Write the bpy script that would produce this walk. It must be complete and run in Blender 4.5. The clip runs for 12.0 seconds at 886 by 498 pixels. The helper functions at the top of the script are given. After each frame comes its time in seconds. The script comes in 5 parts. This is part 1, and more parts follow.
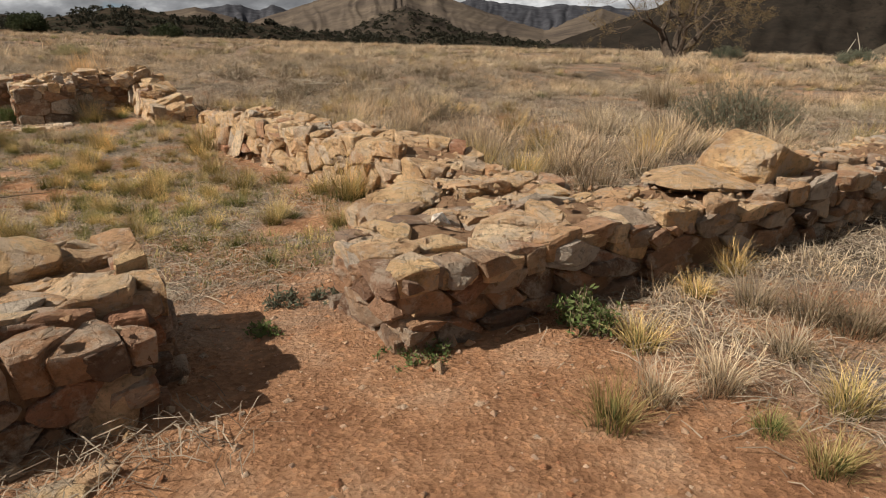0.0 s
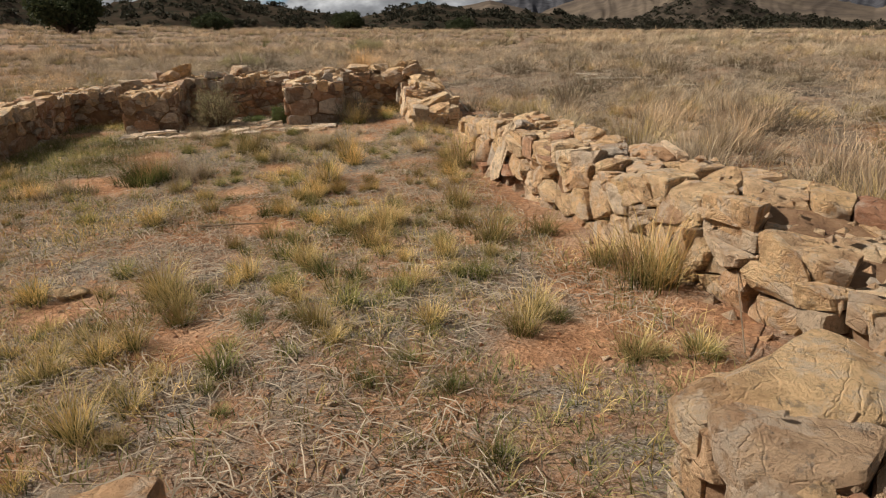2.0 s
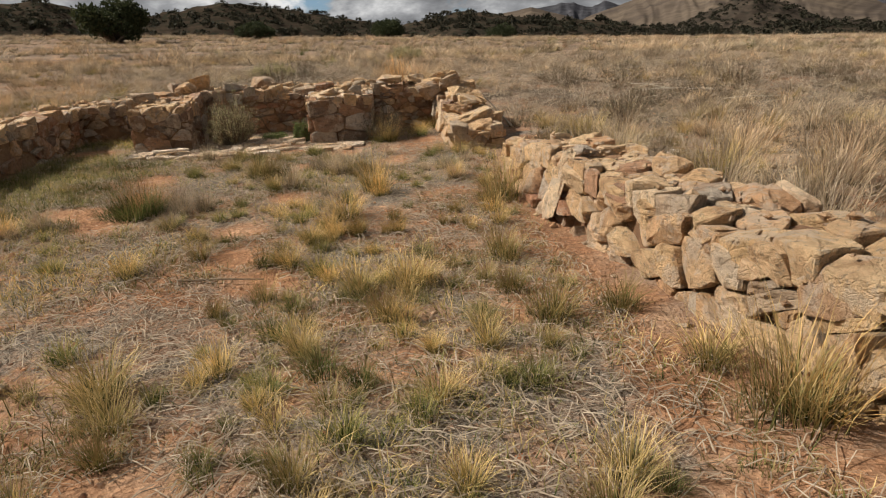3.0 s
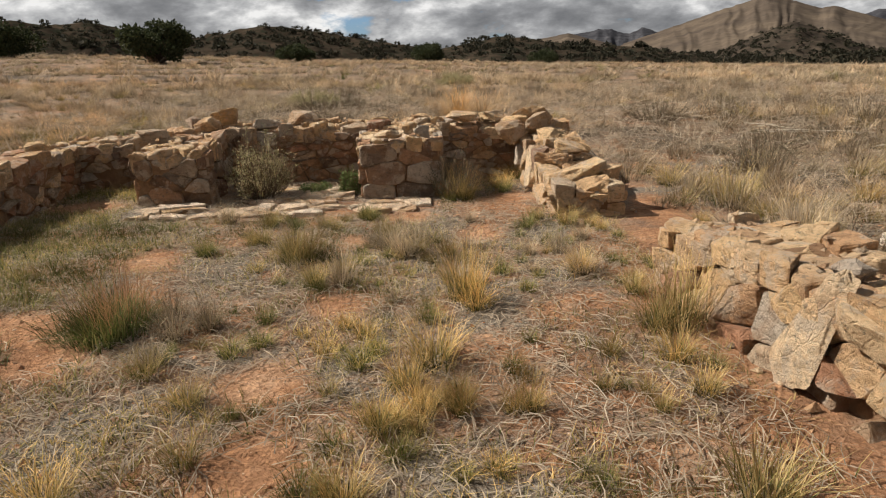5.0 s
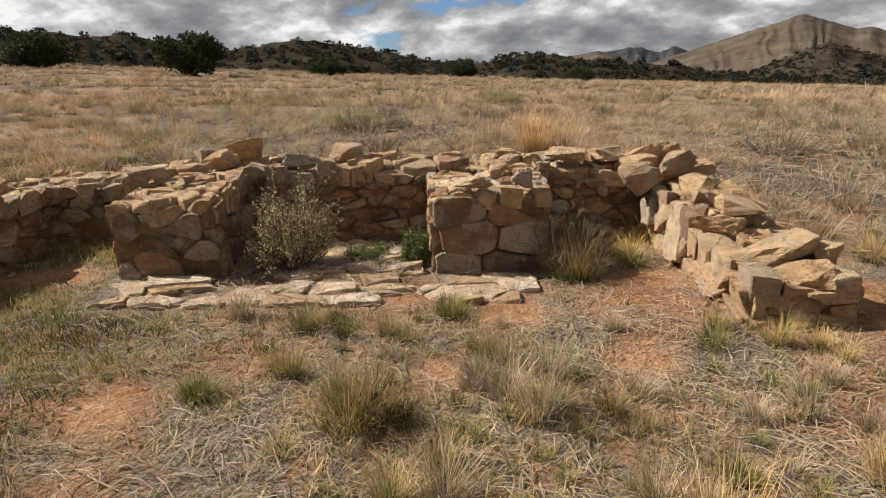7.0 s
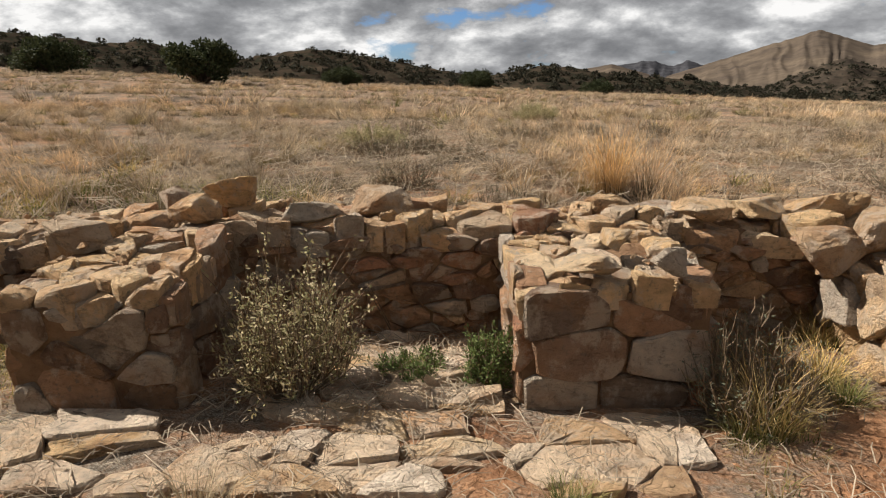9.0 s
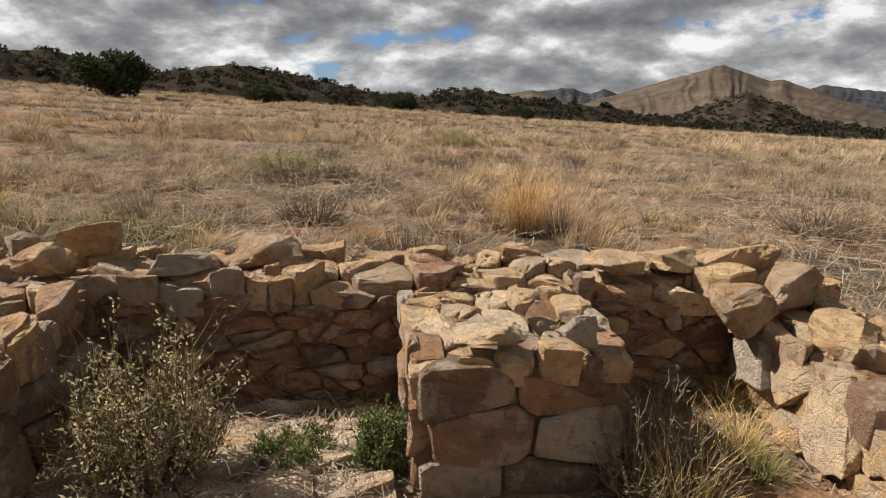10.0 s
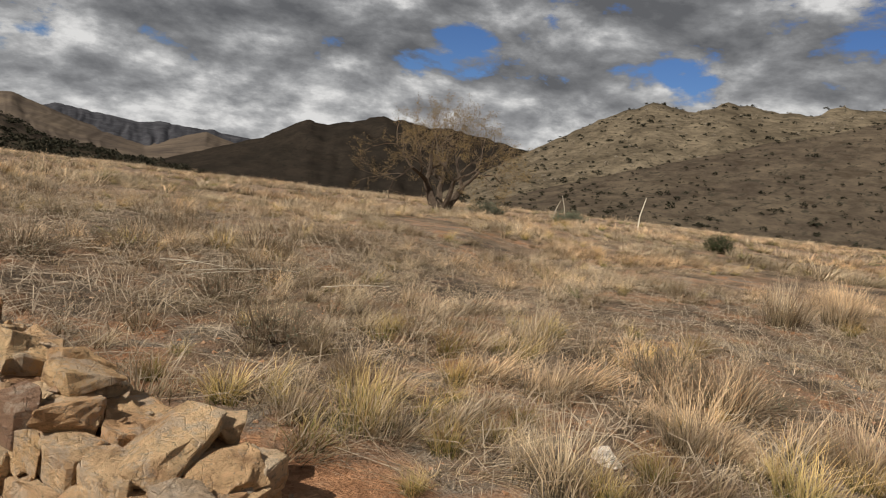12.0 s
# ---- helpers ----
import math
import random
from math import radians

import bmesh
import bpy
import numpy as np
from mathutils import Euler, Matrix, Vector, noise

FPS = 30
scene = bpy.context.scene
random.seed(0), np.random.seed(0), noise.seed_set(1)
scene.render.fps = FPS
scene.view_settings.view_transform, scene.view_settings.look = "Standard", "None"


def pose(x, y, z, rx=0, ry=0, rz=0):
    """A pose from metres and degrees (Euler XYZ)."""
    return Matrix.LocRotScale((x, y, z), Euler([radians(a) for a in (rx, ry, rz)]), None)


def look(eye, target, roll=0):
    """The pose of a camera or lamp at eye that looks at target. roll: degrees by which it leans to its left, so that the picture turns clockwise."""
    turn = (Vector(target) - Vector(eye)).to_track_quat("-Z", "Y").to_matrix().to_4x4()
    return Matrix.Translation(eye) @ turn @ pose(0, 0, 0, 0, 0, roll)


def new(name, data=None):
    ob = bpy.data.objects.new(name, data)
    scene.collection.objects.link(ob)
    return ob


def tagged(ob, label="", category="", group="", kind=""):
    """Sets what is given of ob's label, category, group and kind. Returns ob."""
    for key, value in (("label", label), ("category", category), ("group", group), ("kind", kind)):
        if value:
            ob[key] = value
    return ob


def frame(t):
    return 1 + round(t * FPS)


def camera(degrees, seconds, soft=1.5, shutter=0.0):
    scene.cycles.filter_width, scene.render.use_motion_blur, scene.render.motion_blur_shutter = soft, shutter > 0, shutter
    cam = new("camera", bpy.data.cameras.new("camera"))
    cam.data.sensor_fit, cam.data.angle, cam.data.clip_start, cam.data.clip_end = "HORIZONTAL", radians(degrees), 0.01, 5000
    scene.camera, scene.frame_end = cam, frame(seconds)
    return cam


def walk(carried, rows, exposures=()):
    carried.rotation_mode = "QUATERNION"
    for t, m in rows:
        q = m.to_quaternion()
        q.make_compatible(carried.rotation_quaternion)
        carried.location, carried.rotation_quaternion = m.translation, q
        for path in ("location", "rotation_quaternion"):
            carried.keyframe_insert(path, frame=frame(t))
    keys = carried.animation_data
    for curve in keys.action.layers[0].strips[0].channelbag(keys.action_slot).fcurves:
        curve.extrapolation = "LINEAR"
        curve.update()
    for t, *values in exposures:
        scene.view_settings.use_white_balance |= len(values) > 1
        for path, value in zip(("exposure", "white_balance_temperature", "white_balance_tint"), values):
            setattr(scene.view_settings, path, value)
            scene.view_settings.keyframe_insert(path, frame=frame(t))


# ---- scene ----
cam = camera(68.2, 12.0, 1.1)
METRES, EYE, TILT, LEAN, TURN = 11.0, 1.5, 0.0, 0.0, 0.0
ROWS = [
    (0.0, 0.0, 0.0, 0.0, -0.26, -20.21, 0.7),
    (0.5, -0.0092, 0.0445, -0.0022, 6.26, -20.0, 1.4),
    (1.0, -0.0244, 0.0986, -0.0028, 9.14, -20.09, 2.0),
    (1.5, -0.0364, 0.1477, -0.0045, 16.52, -20.33, 2.59),
    (2.0, -0.0454, 0.1991, -0.0107, 23.2, -20.27, 3.33),
    (2.5, -0.0668, 0.248, -0.015, 25.37, -19.93, 3.75),
    (4.5, -0.1781, 0.4157, -0.0137, 29.24, -17.74, 3.15),
    (5.0, -0.2244, 0.4462, -0.0138, 29.63, -17.35, 3.16),
    (5.5, -0.2577, 0.4734, -0.0107, 30.3, -16.94, 2.93),
    (6.0, -0.2967, 0.5149, -0.0114, 30.77, -16.69, 2.87),
    (6.5, -0.3371, 0.5499, -0.012, 31.35, -16.21, 2.77),
    (7.0, -0.3671, 0.5872, -0.0147, 32.09, -15.95, 2.46),
    (7.5, -0.397, 0.6236, -0.0145, 32.8, -15.75, 2.3),
    (9.5, -0.4961, 0.7325, -0.0153, 33.06, -14.54, 1.43),
    (10.0, -0.4934, 0.7488, -0.007, 26.85, -13.35, -0.15),
    (10.5, -0.4786, 0.7609, -0.0033, 15.54, -12.23, -2.38),
    (11.0, -0.4694, 0.7585, -0.0013, 1.06, -10.94, -4.31),
    (11.5, -0.4678, 0.7466, 0.0005, -15.32, -9.58, -5.41),
    (12.0, -0.4544, 0.7248, -0.0009, -32.9, -8.06, -6.46),
]
walk(cam, [(t, pose(0, 0, EYE, TILT, LEAN, TURN) @ pose(METRES * x, METRES * y, METRES * z, 90 + pitch, roll, yaw)) for t, x, y, z, yaw, pitch, roll in ROWS], [(0.0, 0.17), (2.0, 0.23), (5.0, 0.34), (9.5, 0.48), (10.5, 0.27), (12.0, 0.02)])

# ---- world, sun, exposure ----
SUN_AZ, SUN_EL = radians(-104), radians(43)   # azimuth clockwise from +y


def rgb(r, g, b):
    return (r, g, b, 1.0)


class Nodes:
    """Short hand for a node tree."""

    def __init__(self, tree):
        self.tree = tree

    def add(self, kind, **inputs):
        n = self.tree.nodes.new(kind)
        for k, v in inputs.items():
            n.inputs[k.replace("_", " ")].default_value = v
        return n

    def link(self, a, b):
        self.tree.links.new(a, b)

    def math(self, op, a, b=None, clamp=False):
        n = self.tree.nodes.new("ShaderNodeMath")
        n.operation, n.use_clamp = op, clamp
        for i, v in enumerate((a, b)):
            if v is None:
                continue
            if isinstance(v, (int, float)):
                n.inputs[i].default_value = v
            else:
                self.link(v, n.inputs[i])
        return n.outputs[0]

    def mix(self, fac, a, b, blend="MIX"):
        n = self.tree.nodes.new("ShaderNodeMix")
        n.data_type, n.blend_type = "RGBA", blend
        for i, v in ((0, fac), (6, a), (7, b)):
            if isinstance(v, (int, float, tuple)):
                n.inputs[i].default_value = v
            else:
                self.link(v, n.inputs[i])
        return n.outputs[2]

    def ramp(self, fac, stops):
        n = self.tree.nodes.new("ShaderNodeValToRGB")
        el = n.color_ramp.elements
        while len(el) < len(stops):
            el.new(0.5)
        for e, (p, c) in zip(el, stops):
            e.position = p
            e.color = c if isinstance(c, tuple) else (c, c, c, 1)
        self.link(fac, n.inputs[0])
        return n.outputs[0]

    def noise(self, vec, scale, detail=4.0, rough=0.55, distort=0.0):
        n = self.add("ShaderNodeTexNoise", Scale=scale, Detail=detail, Roughness=rough, Distortion=distort)
        if vec is not None:
            self.link(vec, n.inputs["Vector"])
        return n.outputs[0]

    def vec(self, op, a, b):
        n = self.tree.nodes.new("ShaderNodeVectorMath")
        n.operation = op
        for i, v in enumerate((a, b)):
            if isinstance(v, tuple):
                n.inputs[i].default_value = v
            else:
                self.link(v, n.inputs[i])
        return n.outputs[0]


world = bpy.data.worlds.new("World")
scene.world = world
world.use_nodes = True
W = Nodes(world.node_tree)
world.node_tree.nodes.clear()
sky = W.add("ShaderNodeTexSky")
sky.sky_type, sky.sun_disc, sky.sun_elevation, sky.sun_rotation = "NISHITA", False, SUN_EL, SUN_AZ
sky.altitude = 1500
coord = W.add("ShaderNodeTexCoord").outputs["Generated"]
sep = W.add("ShaderNodeSeparateXYZ")
W.link(coord, sep.inputs[0])
lift = W.math("ADD", W.math("MAXIMUM", sep.outputs[2], 0.0), 0.3)
comb = W.add("ShaderNodeCombineXYZ")
W.link(W.math("DIVIDE", sep.outputs[0], lift), comb.inputs[0])
W.link(W.math("DIVIDE", sep.outputs[1], lift), comb.inputs[1])
W.link(W.math("MULTIPLY", sep.outputs[2], 3.0), comb.inputs[2])
plane = W.vec("ADD", comb.outputs[0], (3.1, 7.4, 0.0))
tall = W.vec("ADD", W.vec("MULTIPLY", coord, (1.0, 1.0, 2.2)), (2.0, 15.0, 8.0))


def gap(bearing, height, wide, tall):
    """Lowers the cover round one break in the clouds."""
    a, e = radians(bearing), radians(height)
    d = W.vec("SUBTRACT", coord, (math.sin(a) * math.cos(e), math.cos(a) * math.cos(e), math.sin(e)))
    n = W.tree.nodes.new("ShaderNodeVectorMath")
    n.operation = "LENGTH"
    W.link(W.vec("MULTIPLY", d, (0.8 / radians(wide), 0.8 / radians(wide), 0.8 / radians(tall))), n.inputs[0])
    return W.math("MULTIPLY", W.math("SUBTRACT", 1.0, n.outputs["Value"], True), 0.25)


holes = gap(-30, 4.4, 8, 2.2)
for g in ((-2, 4.8, 7, 2.4), (41, 11, 5, 4), (46, 8, 8, 3.4), (35, 9.8, 5, 2), (1.5, 5.5, 5, 2.5), (-37, 1.8, 4, 1.6), (66, 14, 9, 5), (-75, 9, 12, 5)):
    holes = W.math("MAXIMUM", holes, gap(*g))
wisps = W.noise(tall, 6.2, 10.0, 0.59, 0.1)
cover = W.ramp(W.math("SUBTRACT", wisps, holes), [(0.3, 0.0), (0.37, 1.0)])
body = W.noise(W.vec("ADD", plane, (11.0, 5.0, 2.0)), 1.3, 6.0, 0.5, 0.2)
# a puff is bright where it thins out upwards, and grey along its flat underside
above = W.noise(W.vec("ADD", tall, (-0.012, -0.006, 0.06)), 6.2, 10.0, 0.59, 0.1)
relief = W.math("MULTIPLY", W.math("SUBTRACT", wisps, above), 1.2)
shade = W.math("MINIMUM", W.math("MULTIPLY", W.math("SUBTRACT", sep.outputs[2], 0.07), 0.9), 0.15)
tone = W.math("ADD", W.math("ADD", W.math("MULTIPLY", body, 0.5), 0.235), relief)
tone = W.math("SUBTRACT", tone, W.math("MAXIMUM", shade, -0.03))
cloud = W.ramp(tone, [(0.22, rgb(0.115, 0.118, 0.126)), (0.38, rgb(0.19, 0.193, 0.2)), (0.48, rgb(0.27, 0.273, 0.28)), (0.57, rgb(0.41, 0.411, 0.414)), (0.69, rgb(0.7, 0.693, 0.682))])
blue = W.mix(1.0, sky.outputs[0], rgb(0.032, 0.044, 0.066), "MULTIPLY")
back = W.add("ShaderNodeBackground", Strength=1.0)
W.link(W.mix(cover, blue, cloud), back.inputs[0])
W.link(back.outputs[0], W.add("ShaderNodeOutputWorld").inputs[0])

sun_data = bpy.data.lights.new("sun", "SUN")
sun_data.energy, sun_data.angle, sun_data.color = 5.0, radians(0.6), (1.0, 0.93, 0.83)
sun = new("sun", sun_data)
sun_way = Vector((math.sin(SUN_AZ) * math.cos(SUN_EL), math.cos(SUN_AZ) * math.cos(SUN_EL), math.sin(SUN_EL)))
sun.matrix_basis = look(sun_way * 60, (0, 0, 0))


# ---- materials ----
def material(name, rough=0.9, spec=0.2):
    m = bpy.data.materials.new(name)
    m.use_nodes = True
    n = Nodes(m.node_tree)
    n.bsdf = m.node_tree.nodes["Principled BSDF"]
    n.bsdf.inputs["Roughness"].default_value = rough
    n.bsdf.inputs["Specular IOR Level"].default_value = spec
    n.mat = m
    return n


def set_bump(n, height, strength=0.5, distance=0.02):
    b = n.add("ShaderNodeBump", Strength=strength, Distance=distance)
    n.link(height, b.inputs["Height"])
    n.link(b.outputs[0], n.bsdf.inputs["Normal"])


def position(n):
    return n.add("ShaderNodeNewGeometry").outputs["Position"]


def make_stone(name, stops, islands=False, strata=0.5):
    n = material(name, 0.92, 0.15)
    if islands:
        rnd = n.add("ShaderNodeNewGeometry").outputs["Random Per Island"]
    else:
        rnd = n.add("ShaderNodeObjectInfo").outputs["Random"]
    pos = n.vec("ADD", position(n), (0.0, 0.0, 0.0))
    shift = n.add("ShaderNodeCombineXYZ")
    n.link(n.math("MULTIPLY", rnd, 37.0), shift.inputs[0])
    n.link(n.math("MULTIPLY", rnd, 91.0), shift.inputs[2])
    p = n.vec("ADD", pos, shift.outputs[0])
    base = n.ramp(rnd, stops)
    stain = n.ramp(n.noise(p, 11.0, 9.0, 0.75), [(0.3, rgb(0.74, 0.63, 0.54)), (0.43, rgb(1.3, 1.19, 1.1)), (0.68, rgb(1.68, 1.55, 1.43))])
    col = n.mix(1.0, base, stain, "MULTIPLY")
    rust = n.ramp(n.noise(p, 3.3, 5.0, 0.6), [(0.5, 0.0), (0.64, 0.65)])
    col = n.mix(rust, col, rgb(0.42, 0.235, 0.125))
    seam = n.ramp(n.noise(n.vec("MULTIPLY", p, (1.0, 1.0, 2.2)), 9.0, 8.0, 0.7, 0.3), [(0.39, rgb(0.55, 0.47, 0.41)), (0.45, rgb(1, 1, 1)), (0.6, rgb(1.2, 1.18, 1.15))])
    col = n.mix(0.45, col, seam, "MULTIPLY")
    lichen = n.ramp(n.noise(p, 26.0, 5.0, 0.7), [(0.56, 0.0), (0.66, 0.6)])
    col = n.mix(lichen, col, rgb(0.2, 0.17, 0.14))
    bleach = n.ramp(n.noise(n.vec("ADD", p, (5.0, 9.0, 2.0)), 5.5, 8.0, 0.72), [(0.5, 0.0), (0.58, 0.6)])
    col = n.mix(bleach, col, rgb(0.65, 0.53, 0.41))
    n.link(col, n.bsdf.inputs["Base Color"])
    squash = n.vec("MULTIPLY", p, (1.0, 1.0, 2.2))
    h = n.math("ADD", n.math("MULTIPLY", n.noise(squash, 9.0, 9.0, 0.72, 0.2), strata), n.math("MULTIPLY", n.noise(p, 30.0, 8.0, 0.8), 0.4))
    crack = n.add("ShaderNodeTexVoronoi", Scale=9.0)
    crack.feature = "DISTANCE_TO_EDGE"
    warp = n.add("ShaderNodeTexNoise", Scale=5.0, Detail=6.0)
    n.link(p, warp.inputs["Vector"])
    n.link(n.vec("ADD", p, n.vec("MULTIPLY", warp.outputs["Color"], (0.35, 0.35, 0.35))), crack.inputs["Vector"])
    groove = n.ramp(crack.outputs["Distance"], [(0.0, 0.0), (0.05, 1.0)])
    h = n.math("ADD", h, n.math("MULTIPLY", groove, 0.11))
    set_bump(n, h, 1.0, 0.1)
    return n.mat


TAN = [(0.0, rgb(0.5, 0.36, 0.215)), (0.25, rgb(0.56, 0.43, 0.285)), (0.45, rgb(0.45, 0.295, 0.18)), (0.62, rgb(0.53, 0.38, 0.225)),
       (0.8, rgb(0.38, 0.28, 0.19)), (0.92, rgb(0.4, 0.33, 0.25)), (1.0, rgb(0.55, 0.45, 0.33))]
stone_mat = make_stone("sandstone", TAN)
# brown face stone, lowered further to hold the shade of unlit wall faces
dark_stone_mat = make_stone("brown_shaded_sandstone", [(0.0, rgb(0.31, 0.195, 0.13)), (0.3, rgb(0.4, 0.26, 0.17)), (0.5, rgb(0.34, 0.18, 0.115)), (0.7, rgb(0.26, 0.175, 0.125)), (0.85, rgb(0.27, 0.235, 0.2)), (1.0, rgb(0.44, 0.32, 0.215))])
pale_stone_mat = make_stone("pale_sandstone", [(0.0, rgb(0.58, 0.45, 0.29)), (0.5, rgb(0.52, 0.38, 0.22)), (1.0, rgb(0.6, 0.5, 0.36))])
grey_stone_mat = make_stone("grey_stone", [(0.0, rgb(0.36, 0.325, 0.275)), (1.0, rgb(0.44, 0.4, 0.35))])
# darker still: shade on the stub and pillar fronts is put into this brown
brown_stone_mat = make_stone("shaded_brown_stone", [(0.0, rgb(0.15, 0.11, 0.085)), (0.4, rgb(0.21, 0.13, 0.09)), (0.7, rgb(0.19, 0.16, 0.135)), (1.0, rgb(0.27, 0.19, 0.135))])
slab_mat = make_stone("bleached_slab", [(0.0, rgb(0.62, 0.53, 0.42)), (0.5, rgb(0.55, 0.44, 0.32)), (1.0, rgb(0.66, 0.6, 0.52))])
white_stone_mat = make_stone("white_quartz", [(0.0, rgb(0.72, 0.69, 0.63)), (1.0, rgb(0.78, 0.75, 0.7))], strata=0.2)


def make_mortar():
    n = material("clay_mortar", 0.95, 0.1)
    p = position(n)
    col = n.ramp(n.noise(p, 9.0, 7.0, 0.65), [(0.3, rgb(0.22, 0.125, 0.075)), (0.55, rgb(0.37, 0.225, 0.13)), (0.75, rgb(0.44, 0.3, 0.19))])
    n.link(col, n.bsdf.inputs["Base Color"])
    set_bump(n, n.noise(p, 24.0, 7.0, 0.75), 1.0, 0.05)
    return n.mat


def make_ground():
    n = material("red_gravel_and_litter", 0.95, 0.1)
    p = position(n)
    soil = n.ramp(n.noise(p, 2.2, 8.0, 0.7), [(0.3, rgb(0.26, 0.125, 0.066)), (0.5, rgb(0.45, 0.24, 0.13)), (0.7, rgb(0.6, 0.385, 0.245))])
    vor = n.add("ShaderNodeTexVoronoi", Scale=42.0)
    n.link(p, vor.inputs["Vector"])
    grit = n.ramp(vor.outputs["Color"], [(0.0, rgb(0.6, 0.55, 0.5)), (0.6, rgb(1, 1, 1)), (1.0, rgb(1.45, 1.4, 1.3))])
    soil = n.mix(0.8, soil, grit, "MULTIPLY")
    straw_tex = n.noise(n.vec("MULTIPLY", p, (1.0, 3.0, 1.0)), 30.0, 6.0, 0.75, 1.5)
    litter = n.ramp(straw_tex, [(0.36, rgb(0.07, 0.058, 0.046)), (0.5, rgb(0.225, 0.195, 0.155)), (0.63, rgb(0.5, 0.455, 0.38))])
    patch = n.noise(p, 1.3, 9.0, 0.78, 0.5)
    mask = n.ramp(patch, [(0.41, 0.0), (0.57, 0.92)])
    att = n.add("ShaderNodeAttribute")
    att.attribute_name = "litter"
    mask = n.math("MULTIPLY", mask, att.outputs["Fac"], True)
    field = n.add("ShaderNodeAttribute")
    field.attribute_name = "field"
    col = n.mix(mask, soil, litter)
    dry = n.ramp(n.noise(p, 0.35, 9.0, 0.72, 0.4), [(0.34, rgb(0.07, 0.055, 0.043)), (0.48, rgb(0.15, 0.115, 0.085)), (0.62, rgb(0.33, 0.24, 0.165))])
    fibre = n.ramp(n.noise(n.vec("MULTIPLY", p, (1.0, 2.2, 1.0)), 5.0, 11.0, 0.8, 1.0), [(0.34, rgb(0.32, 0.3, 0.28)), (0.5, rgb(0.95, 0.94, 0.92)), (0.66, rgb(1.75, 1.7, 1.6))])
    dry = n.mix(1.0, dry, fibre, "MULTIPLY")
    fac = n.math("MULTIPLY", field.outputs["Fac"], n.ramp(n.noise(p, 0.6, 7.0, 0.7), [(0.41, 0.0), (0.54, 1.0)]))
    col = n.mix(fac, col, dry)
    n.link(col, n.bsdf.inputs["Base Color"])
    h = n.math("ADD", n.math("MULTIPLY", n.noise(p, 14.0, 8.0, 0.75), 0.8), n.math("MULTIPLY", vor.outputs["Distance"], 0.25))
    set_bump(n, h, 1.0, 0.06)
    return n.mat


def make_hill(name, low, high, dots, dot_scale, dot_amount, ledges=1.0):
    n = material(name, 1.0, 0.0)
    p = position(n)
    col = n.ramp(n.noise(p, 0.012 * dot_scale, 9.0, 0.65), [(0.35, low), (0.65, high)])
    spots = n.ramp(n.noise(p, 0.09 * dot_scale, 6.0, 0.7), [(0.56 - dot_amount, 0.0), (0.62 - dot_amount, 1.0)])
    ledge = n.ramp(n.noise(n.vec("MULTIPLY", p, (1.0, 1.0, 5.0)), 0.03 * dot_scale, 10.0, 0.75), [(0.35, rgb(0.6, 0.58, 0.56)), (0.5, rgb(1, 1, 1)), (0.65, rgb(1.45, 1.42, 1.36))])
    col = n.mix(ledges, col, ledge, "MULTIPLY")
    n.link(n.mix(spots, col, dots), n.bsdf.inputs["Base Color"])
    return n.mat


def translucent(n, part_through=0.2):
    """Lets light through thin leaves and blades."""
    col = n.bsdf.inputs["Base Color"].links[0].from_socket
    thin = n.add("ShaderNodeBsdfTranslucent")
    n.link(col, thin.inputs[0])
    mix = n.add("ShaderNodeMixShader")
    mix.inputs[0].default_value = part_through
    n.link(n.bsdf.outputs[0], mix.inputs[1])
    n.link(thin.outputs[0], mix.inputs[2])
    n.link(mix.outputs[0], n.tree.nodes["Material Output"].inputs[0])
    return n.mat


def make_blade(name, base, mid, tips):
    """Grass: colour runs from base to tip along the blade, and differs from blade to blade."""
    n = material(name, 0.75, 0.15)
    along = n.add("ShaderNodeUVMap")
    along.uv_map = "along"
    s = n.add("ShaderNodeSeparateXYZ")
    n.link(along.outputs[0], s.inputs[0])
    rnd = n.add("ShaderNodeNewGeometry").outputs["Random Per Island"]
    tip = n.ramp(rnd, tips)
    p = position(n)
    clump = n.ramp(n.noise(p, 1.3, 4.0, 0.6), [(0.4, rgb(0.47, 0.4, 0.345)), (0.5, rgb(0.97, 0.95, 0.92)), (0.58, rgb(1.4, 1.33, 1.2))])
    sweep = n.ramp(n.noise(p, 0.16, 5.0, 0.65), [(0.38, rgb(0.66, 0.68, 0.66)), (0.48, rgb(1, 1, 1)), (0.6, rgb(1.2, 1.03, 0.88))])
    tip = n.mix(1.0, n.mix(1.0, tip, clump, "MULTIPLY"), sweep, "MULTIPLY")
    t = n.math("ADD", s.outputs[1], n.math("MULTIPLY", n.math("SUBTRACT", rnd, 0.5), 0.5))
    # the base keeps its own hue, darkened to hold shade inside the tuft
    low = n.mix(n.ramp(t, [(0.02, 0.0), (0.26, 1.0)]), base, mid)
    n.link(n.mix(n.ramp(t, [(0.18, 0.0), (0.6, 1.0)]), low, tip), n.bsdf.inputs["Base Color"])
    return translucent(n)


def make_plain(name, a, b, scale=8.0, rough=0.85):
    n = material(name, rough, 0.15)
    p = position(n)
    n.link(n.ramp(n.noise(p, scale, 5.0, 0.65), [(0.3, a), (0.7, b)]), n.bsdf.inputs["Base Color"])
    set_bump(n, n.noise(p, scale * 6, 4.0, 0.7), 0.5, 0.01)
    return n.mat


def make_leaf(name, a, b, c):
    n = material(name, 0.8, 0.15)
    rnd = n.add("ShaderNodeNewGeometry").outputs["Random Per Island"]
    n.link(n.ramp(rnd, [(0.0, a), (0.5, b), (1.0, c)]), n.bsdf.inputs["Base Color"])
    return translucent(n, 0.25)


